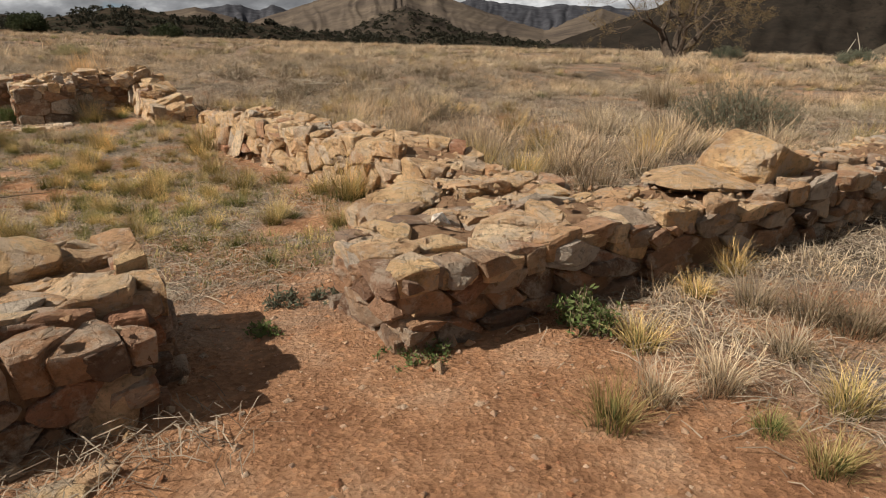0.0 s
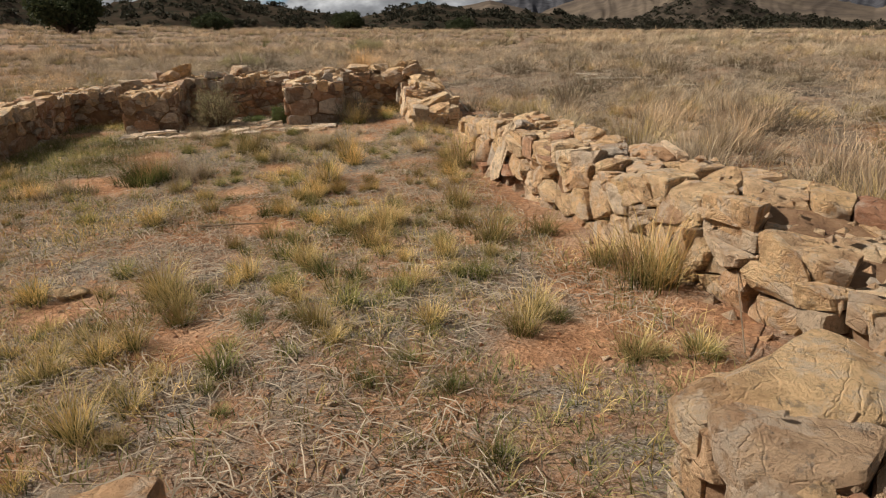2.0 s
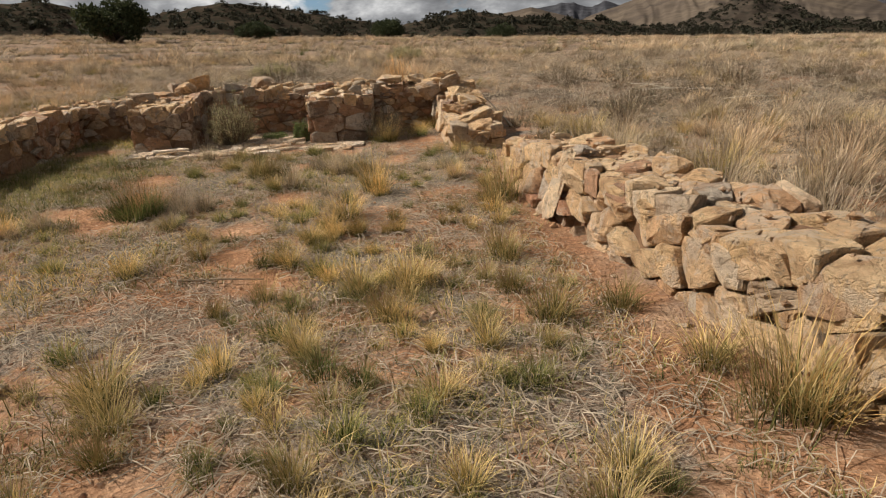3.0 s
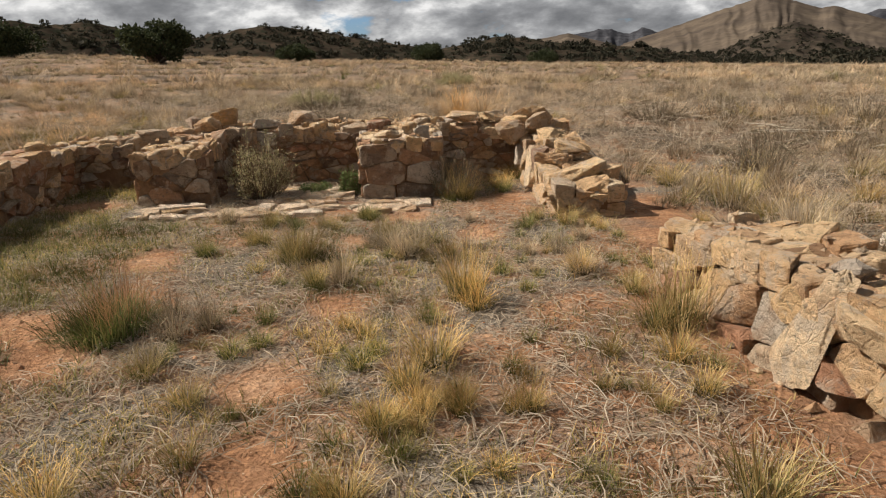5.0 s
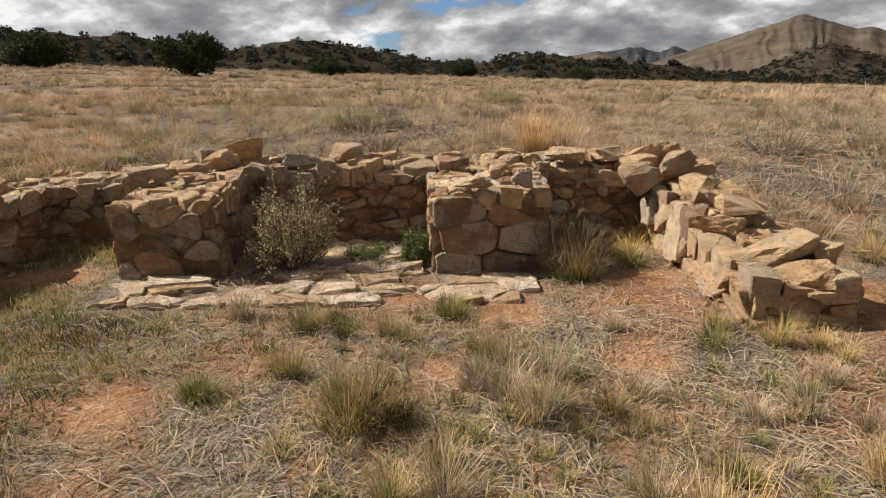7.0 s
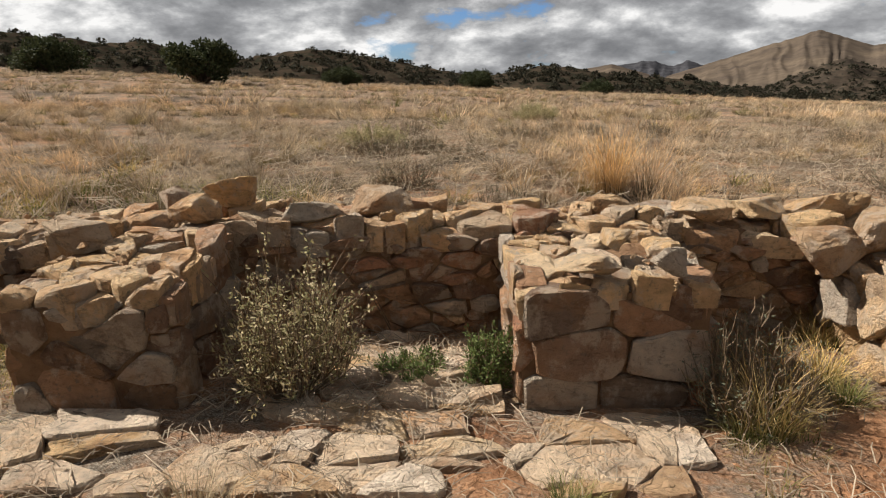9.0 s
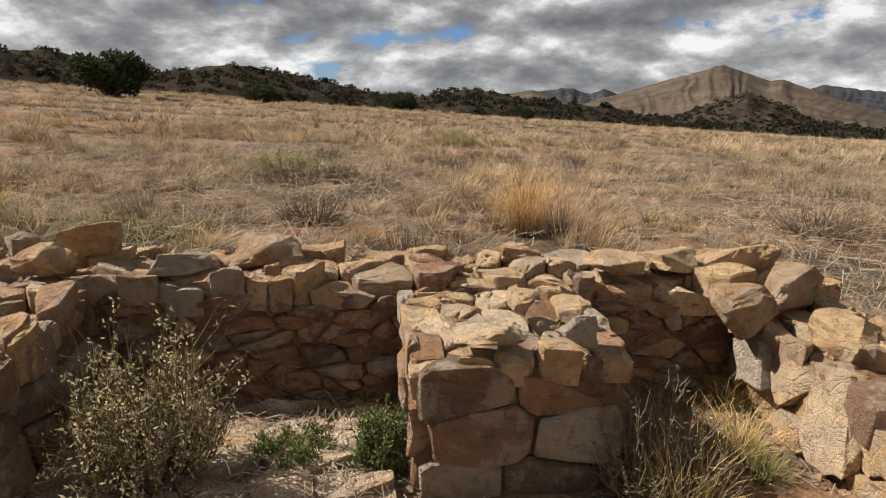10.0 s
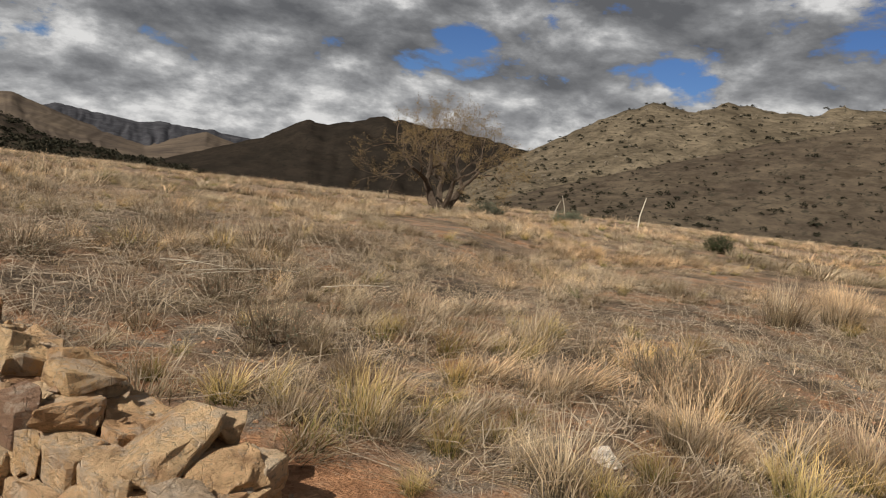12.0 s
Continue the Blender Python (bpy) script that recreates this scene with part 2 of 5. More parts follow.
mortar_mat = make_mortar()
ground_mat = make_ground()
# base colours are lowered below the plant's own: inner tuft shade is in them
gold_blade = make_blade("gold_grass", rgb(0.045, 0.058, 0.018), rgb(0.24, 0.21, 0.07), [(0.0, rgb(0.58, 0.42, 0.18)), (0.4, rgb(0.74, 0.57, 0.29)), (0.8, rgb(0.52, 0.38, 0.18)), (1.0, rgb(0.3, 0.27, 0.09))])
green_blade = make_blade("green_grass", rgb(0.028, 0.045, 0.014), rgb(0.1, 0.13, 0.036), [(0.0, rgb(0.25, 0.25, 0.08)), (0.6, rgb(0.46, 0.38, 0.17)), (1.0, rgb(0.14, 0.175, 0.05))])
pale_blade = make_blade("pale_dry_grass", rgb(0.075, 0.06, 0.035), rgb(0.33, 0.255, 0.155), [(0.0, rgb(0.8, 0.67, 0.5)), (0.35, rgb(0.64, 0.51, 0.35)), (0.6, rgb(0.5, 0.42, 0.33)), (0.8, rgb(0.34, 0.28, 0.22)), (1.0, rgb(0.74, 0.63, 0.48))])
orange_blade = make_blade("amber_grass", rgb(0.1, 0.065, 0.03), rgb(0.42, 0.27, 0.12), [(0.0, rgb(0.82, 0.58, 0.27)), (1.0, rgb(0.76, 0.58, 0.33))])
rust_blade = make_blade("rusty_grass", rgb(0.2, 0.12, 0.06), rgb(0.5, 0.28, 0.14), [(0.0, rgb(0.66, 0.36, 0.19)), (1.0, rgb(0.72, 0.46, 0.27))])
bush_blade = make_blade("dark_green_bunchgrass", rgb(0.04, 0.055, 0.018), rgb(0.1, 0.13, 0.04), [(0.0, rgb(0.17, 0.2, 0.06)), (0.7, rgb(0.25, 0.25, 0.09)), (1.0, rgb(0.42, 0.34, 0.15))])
straw_mat = make_leaf("straw_litter", rgb(0.35, 0.275, 0.195), rgb(0.52, 0.43, 0.32), rgb(0.16, 0.12, 0.085))
bark_mat = make_plain("dark_bark", rgb(0.05, 0.035, 0.025), rgb(0.13, 0.1, 0.075), 9.0)
twig_mat = make_plain("dry_twig", rgb(0.13, 0.092, 0.06), rgb(0.24, 0.175, 0.115), 12.0)
stalk_mat = make_plain("bleached_stalk", rgb(0.5, 0.44, 0.34), rgb(0.68, 0.61, 0.5), 12.0)
dry_leaf = make_leaf("olive_tan_leaf", rgb(0.17, 0.12, 0.05), rgb(0.26, 0.18, 0.08), rgb(0.13, 0.095, 0.05))
juniper_leaf = make_leaf("juniper_leaf", rgb(0.025, 0.035, 0.016), rgb(0.045, 0.055, 0.024), rgb(0.07, 0.075, 0.035))
sage_leaf = make_leaf("sage_leaf", rgb(0.3, 0.29, 0.14), rgb(0.44, 0.39, 0.21), rgb(0.58, 0.47, 0.31))
weed_leaf = make_leaf("weed_leaf", rgb(0.08, 0.11, 0.035), rgb(0.13, 0.175, 0.055), rgb(0.2, 0.23, 0.09))
grey_leaf = make_leaf("grey_green_leaf", rgb(0.09, 0.1, 0.065), rgb(0.14, 0.15, 0.1), rgb(0.2, 0.2, 0.14))
pale_rock_mat = make_plain("pale_outcrop", rgb(0.2, 0.17, 0.13), rgb(0.34, 0.29, 0.225), 0.6)
brush_leaf = make_leaf("dark_brush", rgb(0.02, 0.022, 0.014), rgb(0.04, 0.038, 0.024), rgb(0.065, 0.055, 0.036))


# ---- ground and distance ----
ROOM = pose(-0.67, 3.38, 0, 0, 0, 33)      # the ruin's own square frame: u along the front wall, v into the room


def room(u, v, z=0.0):
    return ROOM @ Vector((u, v, z))


CX, CY, EDGE = -3.0, 6.0, 110.0


def rise(az):
    """Slope of the hillside towards a bearing (radians clockwise from +y), in degrees as the eye meets its far edge."""
    return min(-4.0 + 4.4 * (1 - math.cos(az - radians(35))), 2.6)


# bare red soil: x, y, reach
BARE = ((-3.52, 10.73, 0.42), (-2.94, 10.26, 0.24), (-3.49, 10.12, 0.32), (-1.95, 9.53, 0.3), (-4.86, 9.56, 0.24), (-5.7, 9.79, 0.26), (-5.16, 10.82, 0.28), (-5.64, 8.92, 0.18), (-8.87, 8.73, 0.4),
        (-6.79, 7.83, 0.3), (-2.73, 4.15, 0.26), (-1.11, 4.67, 0.34), (-6.28, 6.63, 0.4), (-3.75, 6.07, 0.3), (-3.8, 4.28, 0.26), (-0.4, 5.18, 0.22), (-4.58, 6.81, 0.3), (-4.87, 7.72, 0.24), (-5.84, 6.51, 0.36), (-4.16, 6.31, 0.26))


def bare_soil(x, y):
    """1 in the middle of a bare patch, 0 away from any."""
    wob = 1 + 0.5 * noise.noise((x * 2.2, y * 2.2, 3.0))
    return max(1 - smooth(0.55, 1.15, math.hypot(x - bx, y - by) / (br * wob)) for bx, by, br in BARE)


def smooth(a, b, x):
    t = min(max((x - a) / (b - a), 0.0), 1.0)
    return t * t * (3 - 2 * t)


def ground_z(x, y, fine=True):
    dx, dy = x - CX, y - CY
    r, az = math.hypot(dx, dy), math.atan2(dx, dy)
    far = 1.5 + EDGE * math.tan(radians(rise(az)))
    z = far * min(r / EDGE, 1.0) ** 1.3
    if r > EDGE:
        z -= 0.095 * (min(r, 1400.0) - EDGE)
    du, dv = x + 0.67, y - 3.38
    v = -0.545 * du + 0.839 * dv
    near = 1 - smooth(20, 45, r)
    z += near * 0.24 * smooth(10.4, 13.0, v)
    z += near * (-0.13 * smooth(0.0, 4.0, v))
    if fine:
        z += 0.035 * near * noise.noise((x * 0.6, y * 0.6, 1.0)) + 0.012 * near * noise.noise((x * 2.3, y * 2.3, 4.0))
        z += 0.35 * smooth(12, 45, r) * noise.noise((x * 0.09, y * 0.09, 7.0)) * (1 if r < 300 else 0)
    return z


def mesh_from(name, verts, faces, mat=None):
    me = bpy.data.meshes.new(name)
    me.from_pydata(verts, [], faces)
    if mat:
        me.materials.append(mat)
    return me


def soft(me):
    me.polygons.foreach_set("use_smooth", [True] * len(me.polygons))
    return me


def build_ground():
    radii = [0.0]
    step = 0.14
    while radii[-1] < 4900:
        step = 0.14 if radii[-1] < 9 else step * 1.055
        radii.append(radii[-1] + step)
    na = 288
    verts, faces, litter, field = [], [], [], []
    for i, r in enumerate(radii):
        for k in range(na):
            a = 2 * math.pi * k / na
            x, y = CX + r * math.sin(a), CY + r * math.cos(a)
            verts.append((x, y, ground_z(x, y)))
            du, dv = x + 0.67, y - 3.38
            u, v = 0.839 * du + 0.545 * dv, -0.545 * du + 0.839 * dv
            litter.append(smooth(-1.2, 0.7, v) if u < 0.6 else smooth(0.6, 1.6, u))
            inside = -4.8 < u < 1.6 and -3.5 < v < 10.4
            out = max(u - 1.4, v - 10.2, -4.8 - u, -3.0 - v)
            litter[-1] *= 1 - bare_soil(x, y) if r < 16 else 1.0
            field.append(0.0 if inside else smooth(0.0, 2.0, out) * (1 - bare_soil(x, y) if r < 16 else 1.0))
    for i in range(len(radii) - 1):
        for k in range(na):
            b = (k + 1) % na
            faces.append((i * na + k, i * na + b, (i + 1) * na + b, (i + 1) * na + k))
    me = mesh_from("ground", verts, faces, ground_mat)
    for name, values in (("litter", litter), ("field", field)):
        me.attributes.new(name, "FLOAT", "POINT").data.foreach_set("value", values)
    soft(me)
    me.flip_normals()
    return tagged(new("ground", me), "sloping red gravelly ground with dry grass litter", "ground", kind="structure")


build_ground()


def build_hill(name, label, peaks, az0, az1, base_el, d0, d1, mat, rough=0.12, seed=0.0, steps=220, rows=26, gully=0.0, bend=1.15):
    """A range of hills: the crest is the highest of its peaks (bearing, height in degrees, slope left, slope right); it falls towards the eye from d1 to d0."""
    verts, faces = [], []
    for i in range(steps + 1):
        az = az0 + (az1 - az0) * i / steps
        crest = max(e - (sl if az < a else sr) * abs(az - a) ** bend for a, e, sl, sr in peaks)
        crest = max(crest, base_el + 0.05)
        for j in range(rows + 5):
            t = j / rows
            d = d0 + (d1 - d0) * t
            low, high = 1.5 + d0 * math.tan(radians(base_el)), 1.5 + d1 * math.tan(radians(crest))
            if t <= 1:
                z = low + (high - low) * (t ** 1.25)
            else:
                z = high - (t - 1) * (d1 - d0) * 0.5
            x, y = CX + d * math.sin(radians(az)), CY + d * math.cos(radians(az))
            k = 6.0 / d1
            ridge = 1 - abs(noise.fractal((x * k * 3 + seed, y * k * 3, seed), 1.0, 2.0, 5)) * 2
            if gully:
                # spurs and gullies run down the slope, and the crest stays sharp
                ridge = 1 - abs(noise.fractal((az * gully + seed + 0.5 * noise.noise((az * gully, t * 3, 1.0)), t * 0.9, seed), 1.0, 2.0, 5)) * 2
            small = noise.fractal((x * k * 14, y * k * 14 + seed, 3.0), 1.0, 2.0, 4)
            span = (high - low)
            z += span * (rough * (ridge - 0.6) * min(1.0, 2.2 * t * max(0.03 if gully else 0.12, 1.1 - t)) + 0.02 * small * (0.4 if gully else 1.0))
            verts.append((x, y, z))
    n = rows + 5
    for i in range(steps):
        for j in range(n - 1):
            faces.append((i * n + j, i * n + j + 1, (i + 1) * n + j + 1, (i + 1) * n + j))
    me = soft(mesh_from(name, verts, faces, mat))
    me.flip_normals()
    return tagged(new(name, me), label, "hill", kind="structure")


mountain_mat = make_hill("bare_mountain", rgb(0.075, 0.06, 0.05), rgb(0.14, 0.11, 0.082), rgb(0.06, 0.052, 0.045), 0.35, -0.04, 0.35)
# foothill and ridge browns are lowered to hold shadow on top of their scrub
foothill_mat = make_hill("shadowed_scrub_foothill", rgb(0.036, 0.029, 0.024), rgb(0.068, 0.053, 0.04), rgb(0.03, 0.028, 0.022), 1.0, 0.03)
brush_mat = make_hill("brush_ridge", rgb(0.03, 0.024, 0.018), rgb(0.055, 0.041, 0.03), rgb(0.025, 0.026, 0.018), 3.5, 0.05)
# cloud shadow over this hill is put into its very dark base colour
shadowed_hill_mat = make_hill("shadowed_hill", rgb(0.02, 0.017, 0.014), rgb(0.034, 0.027, 0.021), rgb(0.017, 0.016, 0.013), 1.6, 0.0, 0.4)
# partial cloud shade is mixed into the browns of this hill and the spur
right_hill_mat = make_hill("scrub_hill", rgb(0.08, 0.065, 0.046), rgb(0.165, 0.135, 0.095), rgb(0.05, 0.045, 0.032), 2.6, -0.01)
spur_mat = make_hill("shaded_brown_spur", rgb(0.06, 0.047, 0.036), rgb(0.1, 0.08, 0.058), rgb(0.045, 0.04, 0.03), 3.0, 0.0)
# cloud shade on the far peaks is painted in as this dark blue-grey
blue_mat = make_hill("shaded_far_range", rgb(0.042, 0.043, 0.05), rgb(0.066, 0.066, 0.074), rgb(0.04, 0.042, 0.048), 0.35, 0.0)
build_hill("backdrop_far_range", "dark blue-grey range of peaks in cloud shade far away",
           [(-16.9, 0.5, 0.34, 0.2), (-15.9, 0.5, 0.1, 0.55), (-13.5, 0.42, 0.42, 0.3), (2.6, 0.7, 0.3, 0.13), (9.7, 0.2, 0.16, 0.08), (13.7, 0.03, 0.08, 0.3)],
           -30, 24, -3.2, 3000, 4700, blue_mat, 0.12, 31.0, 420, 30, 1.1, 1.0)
build_hill("backdrop_mountain", "bare tan mountain range in the far distance",
           [(-4.55, 2.27, 0.29, 0.36), (-8.2, 1.22, 0.3, 0.2), (-0.2, 1.12, 0.15, 0.36), (-19.3, 0.32, 0.14, 0.3), (-11.6, 0.1, 0.45, 0.2), (4.0, -0.4, 0.2, 0.25), (13.2, -0.2, 0.3, 0.3), (17.5, -0.4, 0.3, 0.3), (-24, -0.1, 0.05, 0.1)],
           -40, 24, -3.6, 2000, 4200, mountain_mat, 0.09, 3.0, 520, 48, 0.6, 1.0)
foothill = build_hill("backdrop_foothill", "brown scrub-covered foothill below the mountains, cloud shadow in its colour",
           [(-2.6, 0.2, 0.3, 0.34), (-9, -1.6, 0.1, 0.2), (3.0, -1.9, 0.2, 0.16)], -20, 10, -3.8, 900, 1500, foothill_mat, 0.3, 9.0)
build_hill("backdrop_dark_hill", "broad hill beyond the valley, cloud shadow in its dark colour",
           [(27.8, 2.8, 0.2, 0.12), (21.2, 1.75, 0.42, 0.2), (33, 2.4, 0.2, 0.12)], 6, 60, -6.2, 700, 1300, shadowed_hill_mat, 0.14, 5.0)
right_hill = build_hill("backdrop_right_hill", "rocky scrub hill dotted with dark shrubs",
           [(49.5, 6.2, 0.37, 0.1), (55, 6.65, 0.37, 0.08), (63, 6.85, 0.4, 0.05), (72, 7.8, 0.4, 0.1), (90, 8.0, 0.2, 0.1)], 22, 125, -6.4, 300, 720, right_hill_mat, 0.07, 12.0)
spur = build_hill("backdrop_spur", "brown brushy spur in front of the hill",
           [(68, 6.3, 0.185, 0.1), (85, 6.4, 0.2, 0.1)], 30, 125, -6.6, 170, 300, spur_mat, 0.07, 17.0)
brush_ridge = build_hill("backdrop_brush_ridge", "low dark ridge covered in brush and junipers",
           [(-66, 3.7, 0.05, 0.09), (-57, 3.0, 0.1, 0.16), (-44, 2.2, 0.08, 0.13), (-25, 0.35, 0.12, 0.11), (-16, -0.8, 0.1, 0.13), (-6, -2.1, 0.1, 0.07), (1, -2.3, 0.05, 0.06), (7, -2.7, 0.05, 0.14), (-100, 4, 0.05, 0.04)],
           -125, 14, -6.6, 150, 330, brush_mat, 0.12, 21.0, 320)


# ---- stones ----
def part(name, bm, mat, parent, label=""):
    me = bpy.data.meshes.new(name)
    bm.to_mesh(me)
    bm.free()
    me.materials.append(mat)
    ob = new(name, me)
    ob.parent = parent
    return tagged(ob, label)


def rock_mesh(name, rng, points=18, blocky=0.62, mat=None, rich=False):
    """A broken block of about unit size: the hull of points spread over a rounded box."""
    bm = bmesh.new()
    for _ in range(points):
        d = Vector((rng.gauss(0, 1), rng.gauss(0, 1), rng.gauss(0, 1))).normalized()
        box = d / max(abs(c) for c in d) * 0.5
        bm.verts.new(box.lerp(d * 0.5, 1 - blocky) * rng.uniform(0.88, 1.06))
    hull = bmesh.ops.convex_hull(bm, input=list(bm.verts))
    bmesh.ops.delete(bm, geom=[g for g in hull["geom_interior"] if isinstance(g, bmesh.types.BMVert)], context="VERTS")
    bmesh.ops.dissolve_limit(bm, angle_limit=radians(14), verts=list(bm.verts), edges=list(bm.edges))
    if rich:
        # chipped faces and worn edges
        bmesh.ops.bevel(bm, geom=list(bm.edges), offset=0.018, segments=1, affect="EDGES", clamp_overlap=True)
        bmesh.ops.triangulate(bm, faces=list(bm.faces))
        bmesh.ops.subdivide_edges(bm, edges=[e for e in bm.edges if e.calc_length() > 0.16], cuts=1, use_grid_fill=False)
        bmesh.ops.triangulate(bm, faces=list(bm.faces))
        bmesh.ops.subdivide_edges(bm, edges=[e for e in bm.edges if e.calc_length() > 0.12], cuts=1, use_grid_fill=False)
        off = Vector((rng.uniform(0, 50), 0, 0))
        for v in bm.verts:
            v.co += v.co.normalized() * (0.05 * noise.noise(v.co * 3.0 + off) + 0.04 * noise.noise(v.co * 9.0 + off))
    me = bpy.data.meshes.new(name)
    bm.to_mesh(me)
    bm.free()
    me.materials.append(mat)
    return me


rng = random.Random(11)


def pick(weights):
    r = rng.uniform(0, sum(w for _, w in weights))
    for k, w in weights:
        r -= w
        if r <= 0:
            return k
    return weights[-1][0]


def clip(poly, px, py, nx, ny):
    """The part of a convex polygon on the near side of a line through (px, py) with normal (nx, ny)."""
    out = []
    for i, a in enumerate(poly):
        b = poly[(i + 1) % len(poly)]
        da, db = (a[0] - px) * nx + (a[1] - py) * ny, (b[0] - px) * nx + (b[1] - py) * ny
        if da <= 0:
            out.append(a)
        if (da < 0) != (db < 0) and da != db:
            t = da / (da - db)
            out.append((a[0] + (b[0] - a[0]) * t, a[1] + (b[1] - a[1]) * t))
    return out


def cells(x0, x1, y0, y1, w, h, jitter=0.36, dip=0.0, drop=0.2, stagger=0.25):
    """Irregular interlocking cells over a rectangle, about w by h each."""
    k = w / h
    nx, ny = max(1, round((x1 - x0) / w)), max(1, round((y1 - y0) / h))
    seeds = []
    for j in range(-1, ny + 1):
        for i in range(-1, nx + 1):
            sx = x0 + (i + 0.5 + (stagger if j % 2 else -stagger) + rng.uniform(-jitter, jitter)) * (x1 - x0) / nx
            sy = y0 + (j + 0.5 + rng.uniform(-jitter, jitter)) * (y1 - y0) / ny
            if rng.random() >= drop:
                seeds.append((sx, sy * k))
    out = []
    for sx, sy in seeds:
        poly = [(sx - 2 * w, sy - 2 * w), (sx + 2 * w, sy - 2 * w), (sx + 2 * w, sy + 2 * w), (sx - 2 * w, sy + 2 * w)]
        for ox, oy in seeds:
            if (ox, oy) != (sx, sy) and abs(ox - sx) < 3 * w and abs(oy - sy) < 3 * w:
                tilt = dip * (ox - sx) * 0.5
                poly = clip(poly, (sx + ox) / 2, (sy + oy) / 2, ox - sx, oy - sy + tilt)
                if len(poly) < 3:
                    break
        poly = [(x, y / k) for x, y in poly]
        for px, py, nx_, ny_ in ((x0, 0, -1, 0), (x1, 0, 1, 0), (0, y0, 0, -1), (0, y1, 0, 1)):
            if len(poly) >= 3:
                poly = clip(poly, px, py, nx_, ny_)
        if len(poly) >= 3:
            area = 0.5 * abs(sum(a[0] * b[1] - b[0] * a[1] for a, b in zip(poly, poly[1:] + poly[:1])))
            if area > 0.12 * w * h:
                out.append(poly)
    return out


def split(polys, chance, least):
    """Breaks some of the larger cells in two, mostly along their bedding."""
    out = []
    for poly in polys:
        xs, ys = [q[0] for q in poly], [q[1] for q in poly]
        if rng.random() < chance and (max(xs) - min(xs)) * (max(ys) - min(ys)) > least:
            way = rng.gauss(math.pi / 2, 0.5) if rng.random() < 0.7 else rng.uniform(0, math.pi)
            px, py = sum(xs) / len(xs), sum(ys) / len(ys) + rng.uniform(-0.2, 0.2) * (max(ys) - min(ys))
            for sign in (1, -1):
                half = clip(poly, px, py, sign * math.cos(way), sign * math.sin(way))
                if len(half) >= 3:
                    out.append(half)
        else:
            out.append(poly)
    return out


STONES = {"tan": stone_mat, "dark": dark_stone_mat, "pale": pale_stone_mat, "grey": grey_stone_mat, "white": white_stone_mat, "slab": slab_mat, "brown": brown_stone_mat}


def cut_stone(parent, kind, m, poly, depth, proud, slant, name="stone", gap=0.01, round_off=0.05):
    """A stone whose outline is poly in the plane of m (z outwards): depth inwards, proud outwards, its face slanted and chipped."""
    cx, cy = sum(p[0] for p in poly) / len(poly), sum(p[1] for p in poly) / len(poly)
    size = math.sqrt(max(1e-4, sum((p[0] - cx) ** 2 + (p[1] - cy) ** 2 for p in poly) / len(poly)))
    rim = []
    for a, b in zip(poly, poly[1:] + poly[:1]):
        edge = math.hypot(b[0] - a[0], b[1] - a[1])
        if edge < 0.015:
            continue
        # corners are knocked off, long edges are uneven
        rim.append((a[0] + (b[0] - a[0]) * round_off, a[1] + (b[1] - a[1]) * round_off))
        if edge > 0.09:
            o = rng.uniform(-0.09, 0.03) * edge
            rim.append(((a[0] + b[0]) / 2 + (b[1] - a[1]) / edge * o * -1, (a[1] + b[1]) / 2 + (b[0] - a[0]) / edge * o))
        rim.append((b[0] + (a[0] - b[0]) * round_off, b[1] + (a[1] - b[1]) * round_off))
    if len(rim) < 4:
        return None
    k = max(0.5, 1 - gap / size)
    rim = [((x - cx) * k, (y - cy) * k) for x, y in rim]
    # the face is where a few split planes meet
    planes = [(rng.uniform(-slant, slant), rng.uniform(-slant, slant), proud)]
    for _ in range(2):
        way, steep = rng.uniform(0, 2 * math.pi), rng.uniform(0.25, 0.9) * min(1.0, 0.4 + 2 * slant)
        planes.append((steep * math.cos(way), steep * math.sin(way), proud + steep * size * rng.uniform(0.15, 0.7)))
    seed = rng.uniform(0, 90)

    def face_at(x, y):
        z = min(px * x + py * y + c for px, py, c in planes)
        z += 0.016 * noise.noise((x * 9 + seed, y * 9, seed)) + 0.012 * noise.noise((x * 24, y * 24 + seed, 1.0))
        return max(z, -depth * 0.45)

    n = len(rim)
    verts = [(x * 0.9, y * 0.9, -depth) for x, y in rim]
    verts += [(x, y, face_at(x, y) - rng.uniform(0.006, 0.02)) for x, y in rim]
    for ring in (rng.uniform(0.92, 0.965), 0.5):
        wob = 0.02 if ring > 0.8 else 0.1
        for x, y in rim:
            x, y = x * (ring + rng.uniform(-wob, wob)), y * (ring + rng.uniform(-wob, wob))
            verts.append((x, y, face_at(x, y)))
    ox, oy = rng.uniform(-0.2, 0.2) * size, rng.uniform(-0.2, 0.2) * size
    verts.append((ox, oy, face_at(ox, oy)))
    faces = [tuple(reversed(range(n)))]
    for i in range(n):
        j = (i + 1) % n
        faces += [(i, j, n + j, n + i), (n + i, n + j, 2 * n + j, 2 * n + i), (2 * n + i, 2 * n + j, 3 * n + j, 3 * n + i), (3 * n + i, 3 * n + j, 4 * n)]
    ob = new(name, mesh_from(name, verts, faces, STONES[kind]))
    ob.parent = parent
    ob.matrix_basis = m @ pose(cx, cy, 0)
    return ob


rubble_mat = make_stone("stone_chips", TAN, islands=True)


